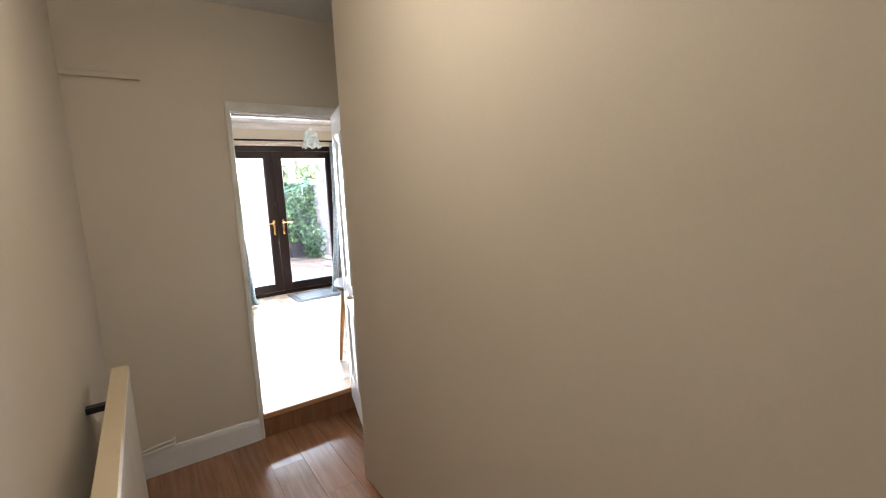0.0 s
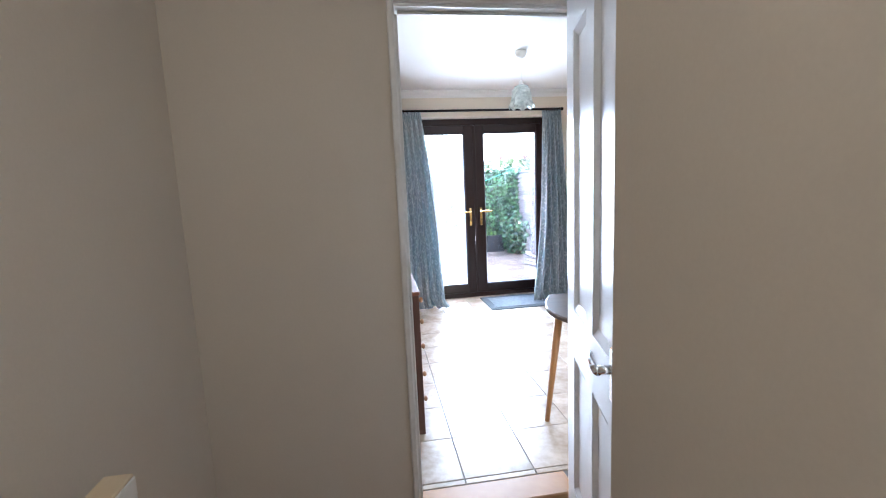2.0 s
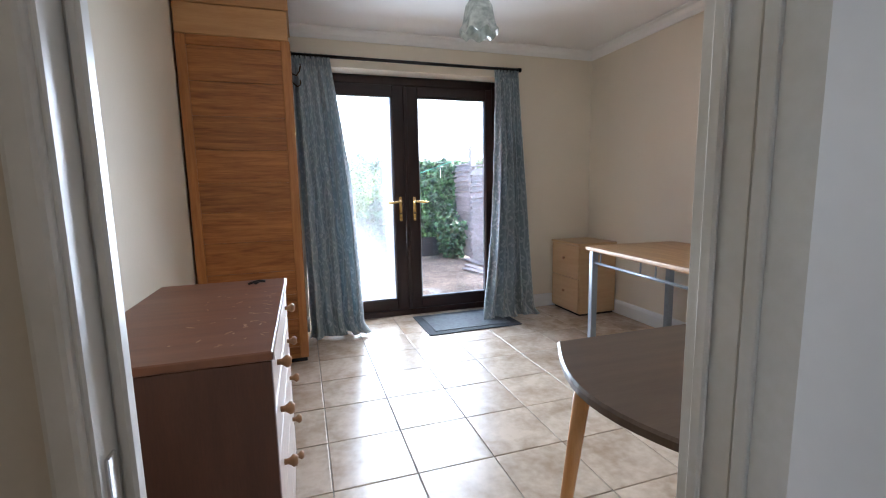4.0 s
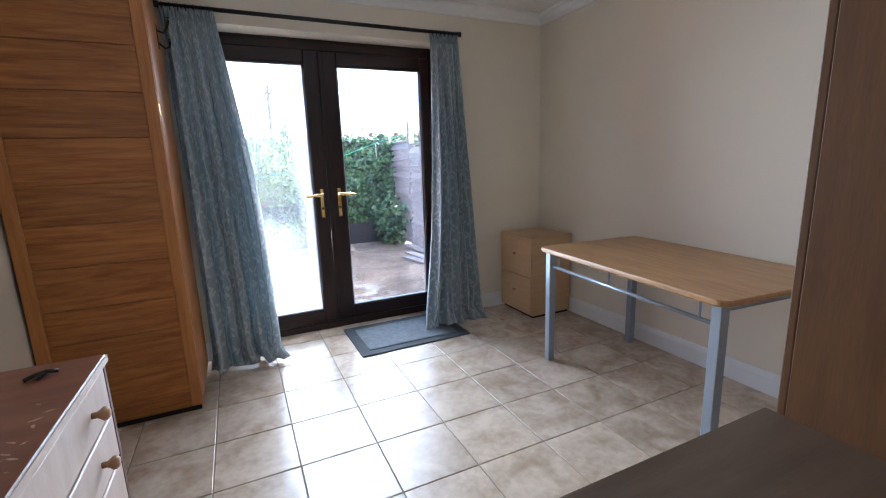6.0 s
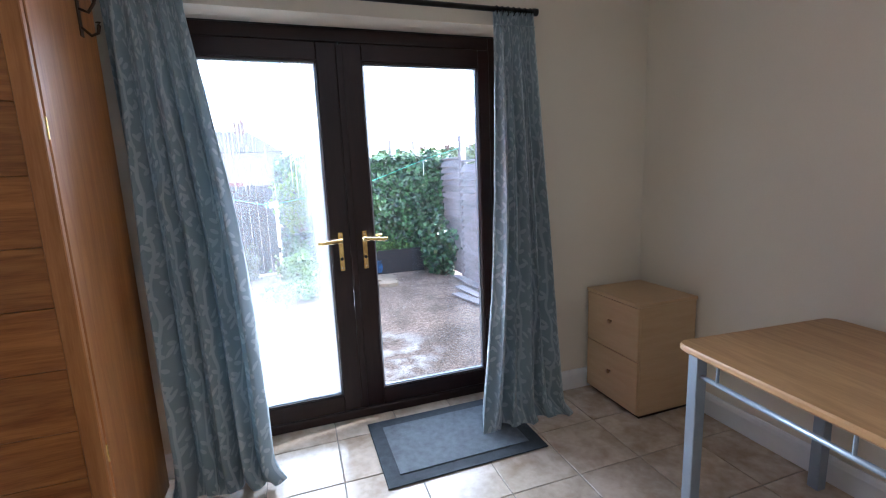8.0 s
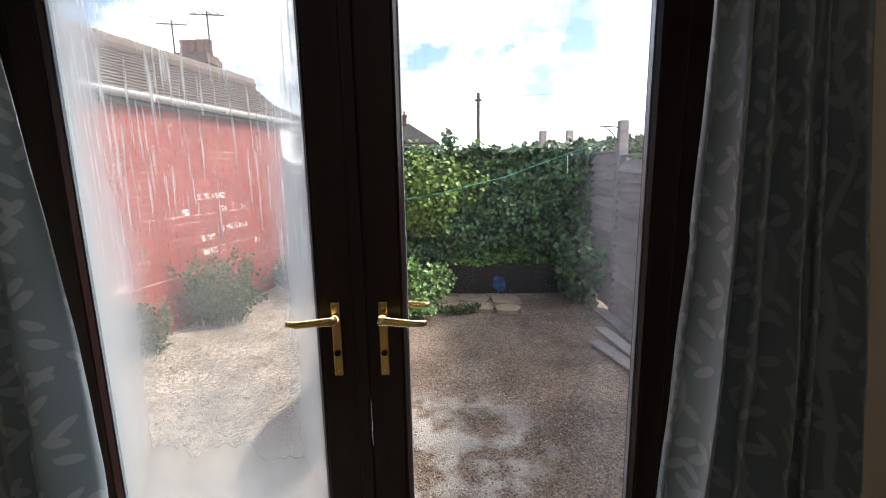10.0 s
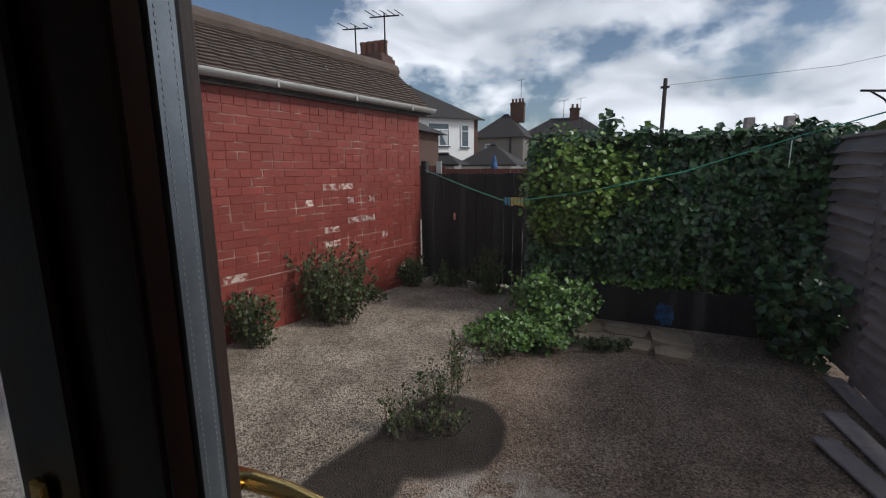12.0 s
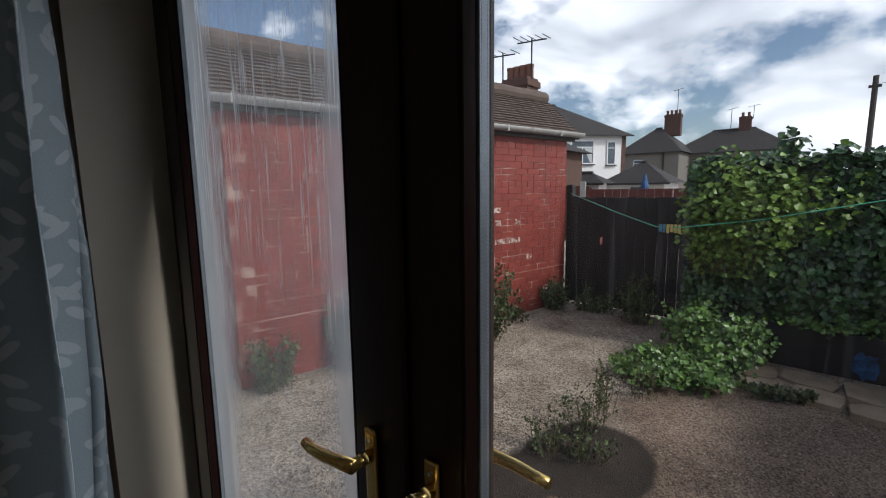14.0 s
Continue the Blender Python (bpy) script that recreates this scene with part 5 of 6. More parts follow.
def wavy_slat(length, height, seed):
    rnd = random.Random(seed)
    bm = bmesh.new()
    n = 12
    pa, pb = rnd.uniform(0, 6), rnd.uniform(0, 6)
    rows = []
    for i in range(n + 1):
        y = length * i / n
        wv = 0.010 * math.sin(pa + y * 3.1) + 0.006 * math.sin(pb + y * 8.3)
        sag = 0.006 * math.sin(pb + y * 2)
        rows.append([bm.verts.new(p) for p in ((0.010, y, height + sag), (-0.040, y, wv), (-0.064, y, wv + 0.003), (-0.006, y, height + sag))])
    for r0, r1 in zip(rows, rows[1:]):
        for k in range(4):
            bm.faces.new((r0[k], r0[(k + 1) % 4], r1[(k + 1) % 4], r1[k]))
    bm.faces.new(rows[0])
    bm.faces.new(rows[-1][::-1])
    return mesh_of("slat", bm, M_FENCE)


SLATS = [wavy_slat(1.78, 0.118, s) for s in range(5)]


def fence_panel(y0, top):
    e = thing("lap_fence", "weathered grey waney-lap wooden fence panel", "fence panel", (FX, y0, GROUND + 0.02), 0, "lap fence along the yard")
    k, z = 0, 0.02
    while z < top - 0.1:
        piece("slat", SLATS[(k * 3 + int(y0 * 7)) % 5], e, pose(0, 0.0, z))
        z += 0.092
        k += 1
    part("cap_rail", boxes((-0.03, 0.03, 0, 1.78, top, top + 0.025), bevel=0.003), M_FENCE, e)
    for y in (0.0, 0.87, 1.735):
        part("batten", boxes((0.012, 0.04, y, y + 0.045, 0, top), bevel=0.002), M_FENCE, e)


def fence_post(y, h, r=0.045):
    e = thing("fence_post", "square weathered timber fence post", "fence post", (FX - 0.005, y, GROUND), 0, "fence posts along the yard")
    part("post", boxes((-r, r, -r, r, -0.1, h), bevel=0.006), M_FENCE, e)


for y0, top in ((-0.23, 1.64), (1.64, 1.64), (3.50, 1.70), (5.37, 1.70)):
    fence_panel(y0, top)
fence_post(3.46, 2.03)
fence_post(1.60, 1.72)
fence_post(5.33, 1.76)
for k, (x, y, a, L) in enumerate(((1.78, 2.2, 96, 1.5), (1.66, 2.0, 103, 1.2), (1.88, 2.9, 92, 1.1))):
    p = thing("loose_board", "loose grey fence board lying on the ground", "board", (x, y, GROUND + 0.012 + 0.012 * k), a, "boards lying by the fence")
    part("board", boxes((-L / 2, L / 2, -0.06, 0.06, 0, 0.018), bevel=0.004), M_FENCE, p)

# dark gate and fence at the far end
gate = thing("garden_gate", "black painted close-boarded timber gate and fence", "gate", (-2.10, 5.22, GROUND), -4)
for k in range(12):
    part("board", boxes((0.02 + k * 0.125, 0.02 + k * 0.125 + 0.120, 0, 0.018, 0.03, 1.46 - 0.006 * (k % 3)), bevel=0.003), M_BLACKF, gate)
for z in (0.35, 1.2):
    part("rail", boxes((0, 1.55, 0.018, 0.06, z, z + 0.09)), M_BLACKF, gate)
part("post", boxes((-0.05, 0.03, 0.02, 0.11, 0, 1.62), bevel=0.004), M_BLACKF, gate)
part("post", boxes((0.77, 0.86, 0.02, 0.11, 0, 1.4), bevel=0.004), M_BLACKF, gate)
part("latch", boxes((0.45, 0.49, -0.012, 0.0, 0.84, 0.94), bevel=0.003), M_CHROME, gate)


# ---- ivy hedge and raised bed ----
def hedge():
    rnd = random.Random(11)
    e = thing("ivy_hedge", "dense dark green ivy covering the end fence", "ivy", (0.8, 4.75, GROUND))
    bm = bmesh.new()
    n, m_ = 30, 16
    X0, X1, ZT = -1.25, 1.33, 1.78

    def front(x, z):
        u = (z / ZT)
        return -0.30 - 0.10 * math.sin(math.pi * u) + 0.14 * noise.noise((x * 1.7, z * 2.1, 4.0)) + 0.06 * noise.noise((x * 5, z * 5, 1.0)) - (0.25 if x > 1.0 else 0) * max(0, x - 1.0) * 2

    def crest(x):
        return ZT + 0.07 * noise.noise((x * 2.2, 0, 7)) + 0.05 * noise.noise((x * 7, 2, 7))

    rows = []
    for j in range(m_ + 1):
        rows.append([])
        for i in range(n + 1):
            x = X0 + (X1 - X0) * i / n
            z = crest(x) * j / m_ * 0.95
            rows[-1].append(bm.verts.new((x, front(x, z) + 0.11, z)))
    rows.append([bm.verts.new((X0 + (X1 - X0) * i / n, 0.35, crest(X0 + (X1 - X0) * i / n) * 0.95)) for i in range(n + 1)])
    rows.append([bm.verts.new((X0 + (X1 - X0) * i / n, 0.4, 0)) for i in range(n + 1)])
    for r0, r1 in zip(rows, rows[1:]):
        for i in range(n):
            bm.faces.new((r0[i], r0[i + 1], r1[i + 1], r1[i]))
    # One near-black sheet, no separate stems: the ivy's inner shade is painted on.
    part("stems", bm, M_IVYD, e, "near-black backing sheet painted as the shade inside the ivy")
    spots = []
    for _ in range(15000):
        x = rnd.uniform(X0 - 0.05, X1 + 0.03)
        c = crest(x)
        if rnd.random() < 0.2:
            z, y, d = c + rnd.uniform(-0.04, 0.05), rnd.uniform(-0.36, 0.35), (0, -0.3, 1)
        else:
            z = rnd.uniform(0.0, c)
            y, d = front(x, z) + rnd.uniform(-0.05, 0.08), (0, -1, 0.45)
        spots.append(((x, y, z), d))
    ob = new("foliage", leaf_mesh("foliage", spots, 0.062, M_IVY, rnd))
    ob.parent = e
    tagged(ob, "glossy dark green ivy leaves", kind="stuff")
    spots = []
    for bx, bz in ((-0.55, 1.98), (-0.52, 2.03), (-0.58, 2.06)):
        for _ in range(14):
            spots.append(((bx + rnd.gauss(0, .05), rnd.gauss(0, .05), bz + rnd.gauss(-0.05, .05)), (0, -1, .5)))
    for _ in range(40):
        x = rnd.uniform(X0, X1)
        z0 = crest(x)
        for k in range(5):
            spots.append(((x + rnd.gauss(0, .03), rnd.uniform(-0.1, .2), z0 + 0.02 * k + rnd.uniform(0, 0.06)), (0, -0.6, 1)))
    ob = new("sprig", leaf_mesh("sprig", spots, 0.07, M_IVY, rnd))
    ob.parent = e
    tagged(ob, kind="stuff")
    bm = bmesh.new()
    sweep(bm, [(-0.5, 0, 1.6), (-0.55, 0, 1.85), (-0.53, 0, 2.05)], [0.008, 0.006, 0.003], 6)
    part("shoot", bm, M_DRY, e)


hedge()


def blob_plant(name, label, cat, loc, size, count, leaf, material, seed, droop=0.0, stems=14, group=""):
    """A bush: branching stems from the foot and leaves scattered round lumpy clumps."""
    rnd = random.Random(seed)
    e = thing(name, label, cat, loc, 0, group)
    bm = bmesh.new()
    tips = []
    for k in range(stems):
        a = rnd.uniform(0, 2 * math.pi)
        r = math.sqrt(rnd.random())
        tip = Vector((size[0] * r * math.cos(a), size[1] * r * math.sin(a), size[2] * rnd.uniform(0.45, 1.0) * (1 - 0.45 * r)))
        base = Vector((tip.x * 0.35, tip.y * 0.35, 0))
        mid = base.lerp(tip, 0.5) + Vector((rnd.gauss(0, .03), rnd.gauss(0, .03), 0.05))
        sweep(bm, [base, mid, tip], [0.007, 0.005, 0.002], 5)
        tips.append((base, mid, tip))
    part("stem", bm, M_DRY, e)
    spots = []
    for _ in range(count):
        b, m_, t = rnd.choice(tips)
        s = rnd.uniform(0.15, 1.05)
        p = b.lerp(m_, s * 2) if s < 0.5 else m_.lerp(t, s * 2 - 1)
        p = p + Vector((rnd.gauss(0, .16 * size[0]), rnd.gauss(0, .16 * size[1]), rnd.gauss(0, .07 * size[2])))
        p.z = max(p.z, 0.01)
        spots.append((p, (p.x * 0.6, p.y * 0.6 - 0.5, 0.7 - droop)))
    ob = new("foliage", leaf_mesh("foliage", spots, leaf, material, rnd))
    ob.parent = e
    tagged(ob, kind="stuff")
    return e


blob_plant("shrub", "bright yellow-green shrub growing through the ivy", "shrub", (-0.10, 4.36, GROUND + 0.75), (0.46, 0.28, 1.32), 3800, 0.055, M_BUSH, 21, stems=60)
blob_plant("shrub", "low green shrub beside the bright one", "shrub", (0.28, 4.42, GROUND + 0.95), (0.42, 0.24, 1.02), 2200, 0.055, M_BUSH, 29, stems=40)
blob_plant("ivy_spill", "ivy spilling off the raised bed on to the concrete", "ivy", (-0.16, 3.98, GROUND), (0.40, 0.44, 0.66), 5600, 0.042, M_IVYS, 22, stems=30)
blob_plant("ivy_spill", "low ivy creeping over the concrete", "ivy", (-0.34, 3.36, GROUND), (0.38, 0.40, 0.28), 3800, 0.040, M_IVYS, 23, stems=26)
blob_plant("ivy_spill", "ivy growing along the top of the raised bed", "ivy", (0.75, 4.45, GROUND + 0.3), (0.95, 0.20, 0.28), 3600, 0.038, M_IVYS, 24, stems=40)
blob_plant("ivy_spill", "dark ivy growing down the fence foot", "ivy", (1.80, 3.85, GROUND), (0.28, 0.55, 1.0), 2000, 0.07, M_IVY, 25, stems=30)
bed = thing("raised_bed_board", "black painted plank edging with a blue paint splash", "plank", (0.83, 4.27, GROUND), -2)
part("plank", boxes((-0.74, 0.78, 0, 0.035, 0, 0.36), bevel=0.004), M_PLANK, bed)
part("top_strip", boxes((-0.74, 0.78, -0.002, 0.037, 0.361, 0.372), bevel=0.002), M_PLANK, bed)
bm = bmesh.new()
rs = random.Random(4)
ring = [(0.03 + (0.085 + rs.uniform(-0.02, 0.015)) * math.cos(a), 0.13 + (0.115 + rs.uniform(-0.035, 0.02)) * math.sin(a)) for a in [2 * math.pi * k / 22 for k in range(22)]]
fr = [bm.verts.new((x, -0.0045, z)) for x, z in ring]
bk = [bm.verts.new((x, -0.0005, z)) for x, z in ring]
bm.faces.new(fr)
for i in range(22):
    bm.faces.new((fr[i], fr[(i + 1) % 22], bk[(i + 1) % 22], bk[i]))
part("paint_splash", bm, M_BLUE, bed, "splash of blue paint")

# broken paving slabs in front of the bed
slabs = thing("paving_slabs", "cracked sandstone paving slabs set in the concrete", "paving", (0.5, 3.85, GROUND))
for k, (cx, cy, w_, d_, a) in enumerate(((-0.35, 0.12, 0.34, 0.3, 6), (0.02, 0.14, 0.36, 0.3, -4), (0.40, 0.08, 0.34, 0.38, 3), (-0.26, -0.2, 0.3, 0.26, 14), (0.07, -0.2, 0.3, 0.3, -8), (0.38, -0.30, 0.28, 0.24, 2))):
    rs = random.Random(k)
    bm = bmesh.new()
    pts = [(w_ / 2 * math.cos(t) * 1.25, d_ / 2 * math.sin(t) * 1.25) for t in [2 * math.pi * (i + rs.uniform(-0.2, 0.2)) / 7 for i in range(7)]]
    pts = [(max(-w_ / 2, min(w_ / 2, x)), max(-d_ / 2, min(d_ / 2, y))) for x, y in pts]
    lo = [bm.verts.new((x, y, -0.03)) for x, y in pts]
    up = [bm.verts.new((x, y, 0.022 + rs.uniform(0, 0.006))) for x, y in pts]
    bm.faces.new(up)
    for i in range(7):
        bm.faces.new((lo[i], lo[(i + 1) % 7], up[(i + 1) % 7], up[i]))
    piece("slab", mesh_of("slab", bm, M_STONE), slabs, pose(cx, cy, 0.004 * k, rs.uniform(-2, 2), rs.uniform(-2, 2), a))


# ---- weeds ----
def weed(loc, height, spread, count, seed, label, leaf=0.03, per=30):
    rnd = random.Random(seed)
    e = thing("weed", label, "weed", loc, 0, "weeds in the yard")
    bm = bmesh.new()
    spots = []
    for k in range(count):
        a, r = rnd.uniform(0, 2 * math.pi), rnd.random() ** 0.6
        h = height * rnd.uniform(0.45, 1.0)
        base = Vector((spread[0] * r * math.cos(a) * 0.6, spread[1] * r * math.sin(a) * 0.6, 0))
        tip = Vector((spread[0] * r * math.cos(a), spread[1] * r * math.sin(a), h))
        mid = base.lerp(tip, 0.5) + Vector((rnd.gauss(0, .02), rnd.gauss(0, .02), 0.03))
        sweep(bm, [base, mid, tip], [0.003, 0.0025, 0.0012], 4)
        for j in range(per):
            s = rnd.uniform(0.1, 1.0)
            p = base.lerp(mid, s * 2) if s < 0.5 else mid.lerp(tip, s * 2 - 1)
            spots.append((p + Vector((rnd.gauss(0, .02), rnd.gauss(0, .02), rnd.gauss(0, .012))), (rnd.gauss(0, 1), rnd.gauss(-.5, 1), 0.6)))
    part("stem", bm, M_DRY, e)
    ob = new("foliage", leaf_mesh("foliage", spots, leaf, M_WEED, rnd, 1.8))
    ob.parent = e
    tagged(ob, kind="stuff")


for k, (s, out, h, sp, c) in enumerate(((1.95, 0.20, 0.80, (0.62, 0.30), 120), (2.72, 0.16, 0.50, (0.32, 0.18), 46), (3.3, 0.17, 0.74, (0.36, 0.22), 70), (0.42, 0.12, 0.44, (0.22, 0.14), 34), (1.2, 0.08, 0.2, (0.3, 0.08), 14), (4.0, 0.15, 0.5, (0.25, 0.2), 26))):
    p = wall_place(s, GROUND, out)
    weed(tuple(p), h, sp, c, 40 + k, "straggly green weed at the foot of the red wall")
for k, (x, y, h, sp, c) in enumerate(((-0.60, 2.50, 0.42, (0.13, 0.12), 18), (-0.62, 2.2, 0.24, (0.2, 0.2), 20), (-0.52, 1.9, 0.15, (0.24, 0.2), 20), (-0.42, 2.85, 0.34, (0.1, 0.12), 9), (-0.70, 1.80, 0.3, (0.14, 0.12), 16))):
    weed((x, y, GROUND), h, sp, c, 60 + k, "wispy weed growing through a crack in the concrete", 0.018, 13)
for k, (x, y, h, sp, c) in enumerate(((-1.05, 4.75, 0.62, (0.24, 0.16), 40), (-1.5, 4.95, 0.26, (0.25, 0.14), 22), (-1.75, 4.95, 0.35, (0.15, 0.12), 16), (0.3, 3.5, 0.10, (0.3, 0.12), 20))):
    weed((x, y, GROUND), h, sp, c, 80 + k, "green weed growing at the edge of the concrete", 0.026, 26)

# ---- clothes line with pegs ----
cl = thing("clothes_line", "sagging green plastic clothes line across the yard", "clothes line", (-0.6, 4.06, 1.06))
bm = bmesh.new()
sweep(bm, [(2.58, -0.62, 0.66), (2.35, 0.25, 0.56), (1.5, 0.12, 0.27), (0.7, 0.05, 0.09), (0.1, 0.0, 0.0), (-0.1, 0.0, 0.0), (-0.55, 0.37, 0.09), (-1.45, 1.1, 0.30)], 0.005, 6)
part("cord", bm, M_LINE, cl, smooth=True)
part("end_cord", boxes((2.27, 2.276, 0.19, 0.196, 0.30, 0.52)), M_PLASTIC, cl, "pale cord end hanging from the fence")
pb = thing("peg_bundle", "faded yellow and blue pegs hanging on the line", "clothes pegs", (-0.57, 4.06, 1.075), 8, "")
for k in range(6):
    part("peg", boxes((-0.10 + k * 0.032, -0.075 + k * 0.032, -0.006, 0.006, -0.06 - 0.006 * (k % 3), 0.012), bevel=0.002), M_YELLOW if k > 1 else M_BLUEPEG, pb)
arm = thing("line_bracket", "rusty metal clothes line bracket on the fence post", "bracket", (2.0, 3.46, 1.72))
bm = bmesh.new()
sweep(bm, [(0, 0, 0.1), (-0.22, 0.02, 0.12)], 0.008, 6)
sweep(bm, [(0, 0, -0.08), (-0.10, 0.01, 0.06), (-0.17, 0.01, 0.11)], 0.006, 6)
part("arm", bm, M_IRON, arm)


# ---- houses and distance ----
def house_window(parent, x, z, w_, h, y=0.0, panes=2, net=True):
    """A white framed window set in the wall that faces the yard."""
    f = part("window", boxes((x, x + w_, y - 0.05, y - 0.03, z, z + h)), M_PANE, parent)
    t = 0.06
    part("frame", boxes((x - t, x, y - 0.09, y - 0.02, z - t, z + h + t), (x + w_, x + w_ + t, y - 0.09, y - 0.02, z - t, z + h + t), (x, x + w_, y - 0.09, y - 0.02, z + h, z + h + t), (x, x + w_, y - 0.09, y - 0.02, z - t, z), *[(x + w_ * k / panes - 0.03, x + w_ * k / panes + 0.03, y - 0.085, y - 0.025, z, z + h * 0.72) for k in range(1, panes)], (x, x + w_, y - 0.08, y - 0.025, z + h * 0.72, z + h * 0.72 + 0.05)), M_WHITE, f)
    part("sill", boxes((x - 0.12, x + w_ + 0.12, y - 0.15, y - 0.02, z - 0.13, z - 0.065)), M_BLACKF, f)
    if net:
        bm = bmesh.new()
        for s0, s1, q in ((0.03, 0.42, 1), (0.97, 0.58, -1)):
            v = [bm.verts.new((x + w_ * a, y - 0.055, z + h * b)) for a, b in ((s0, 0.02), (s0 + q * 0.10, 0.02), (s1, 0.70), (s0, 0.70))]
            bm.faces.new(v)
        part("net_curtain", bm, M_NET, f)


def hip_roof(parent, x0, x1, y0, y1, z0, rise, name="roof"):
    bm = bmesh.new()
    o = 0.35
    dy = (y1 - y0) / 2
    c = [bm.verts.new(p) for p in ((x0 - o, y0 - o, z0), (x1 + o, y0 - o, z0), (x1 + o, y1 + o, z0), (x0 - o, y1 + o, z0))]
    a = bm.verts.new((x0 + min(dy, (x1 - x0) * 0.45), (y0 + y1) / 2, z0 + rise))
    b = bm.verts.new((x1 - min(dy, (x1 - x0) * 0.45), (y0 + y1) / 2, z0 + rise))
    for f in ((c[0], c[1], b, a), (c[1], c[2], b), (c[2], c[3], a, b), (c[3], c[0], a), (c[3], c[2], c[1], c[0])):
        bm.faces.new(f)
    r = part(name, bm, M_SLATED, parent, "dark slate roof")
    bm = bmesh.new()
    tube(bm, (x0 + min(dy, (x1 - x0) * 0.45), (y0 + y1) / 2, z0 + rise), (x1 - min(dy, (x1 - x0) * 0.45), (y0 + y1) / 2, z0 + rise), 0.1, seg=8)
    part("ridge", bm, M_SLATED, r)
    part("gutter", boxes((x0 - o - 0.05, x1 + o, y0 - o - 0.08, y0 - o, z0 - 0.08, z0 + 0.01)), M_BLACKF, r)


def chimney(parent, x, y, z, w_, h, pots):
    c = part("chimney", boxes((x - w_ / 2, x + w_ / 2, y - 0.4, y + 0.4, z, z + h), (x - w_ / 2 - 0.06, x + w_ / 2 + 0.06, y - 0.46, y + 0.46, z + h - 0.3, z + h - 0.1)), M_BRICK, parent, "dark brick chimney stack")
    for k in range(pots):
        bm = bmesh.new()
        px = x - w_ / 2 + w_ * (k + 0.5) / pots
        lathe(bm, [(0.14, 0), (0.13, 0.35), (0.15, 0.38), (0.15, 0.45), (0.1, 0.45), (0.1, 0.3)], 12, pose(px, y, z + h))
        part("pot", bm, M_CLAY, c, smooth=True)


def aerial(parent, x, y, z, h, boom, n, bend=1):
    bm = bmesh.new()
    tube(bm, (x, y, z), (x, y, z + h), 0.03, seg=6)
    tube(bm, (x - boom * 0.5, y, z + h - 0.05), (x + boom * 0.5, y, z + h + 0.12 * bend), 0.025, seg=6)
    for k in range(n):
        t = -0.5 + k / max(1, n - 1)
        tube(bm, (x + boom * t, y - 0.3, z + h + 0.02 + 0.12 * bend * t), (x + boom * t, y + 0.3, z + h + 0.02 + 0.12 * bend * t), 0.015, seg=5)
    part("aerial", bm, M_IRON, parent)


def white_house():
    e = thing("white_house", "pale rendered semi-detached house with a slate roof", "house", (-9.5, 30.3, GROUND), 50)
    part("wall", boxes((-9, 0, 0, 7, 0, 4.95)), M_RENDER, e, "pale render")
    part("quoin", boxes((-0.28, 0.02, -0.02, 0.2, 0, 4.95)), M_BRICK, e)
    hip_roof(e, -9, 0, 0, 7, 4.95, 2.5)
    house_window(e, -3.85, 3.15, 1.5, 1.4)
    house_window(e, -1.3, 3.1, 0.5, 1.4, panes=1, net=False)
    house_window(e, -3.6, 1.0, 1.5, 1.2)
    bm = bmesh.new()
    lathe(bm, [(0.0, 0.0), (0.16, 0.03), (0.28, 0.11), (0.3, 0.12)], 16, Matrix.Translation((-3.75, -0.3, 2.75)) @ pose(0, 0, 0, 70, 0, -60))
    tube(bm, (-3.75, -0.02, 2.7), (-3.75, -0.28, 2.75), 0.03)
    part("satellite_dish", bm, M_IRON, e, smooth=True)


def neighbour_house():
    e = thing("neighbour_house", "low brick house with a tall chimney stack", "house", (-7.8, 13.0, GROUND), 0)
    part("wall", boxes((-4, 0.5, 0.0, 5, 0, 3.0)), M_BRICK, e)
    hip_roof(e, -4, 0.5, 0.0, 5, 3.0, 1.3)
    chimney(e, 0.0, 0.6, 2.6, 1.0, 2.75, 4)
    aerial(e, 0.5, 0.5, 4.6, 2.0, 1.1, 5, -1)
    aerial(e, -0.65, 0.5, 4.6, 1.75, 1.0, 3, -1)


def grey_house():
    e = thing("grey_house", "grey pebbledashed house with a hipped slate roof", "house", (-10.4, 49.5, GROUND), 0)
    part("wall", boxes((-6, 0, 0, 8, 0, 5.05), (0, 9, 5, 12, 0, 5.05)), M_GREYR, e, "grey pebbledash")
    hip_roof(e, -6, 0, 0, 8, 5.05, 2.9)
    hip_roof(e, -2, 9, 5, 12, 5.06, 2.6)
    house_window(e, -4.3, 3.2, 0.9, 1.1, panes=1, net=False)
    house_window(e, 0.8, 3.2, 0.8, 1.2, y=5.0, panes=1, net=False)
    part("drain_pipe", boxes((-1.5, -1.36, -0.16, -0.02, 1.5, 5.0)), M_BLACKF, e)
    chimney(e, -1.6, 4.0, 7.0, 1.6, 2.3, 4)
    chimney(e, 4.5, 8.5, 7.0, 1.1, 1.9, 2)
    aerial(e, -1.2, 3.8, 8.6, 3.2, 0.9, 3)
    aerial(e, 3.2, 8.3, 7.2, 2.6, 1.2, 4)
    aerial(e, 5.2, 8.3, 8.6, 1.3, 1.0, 3)


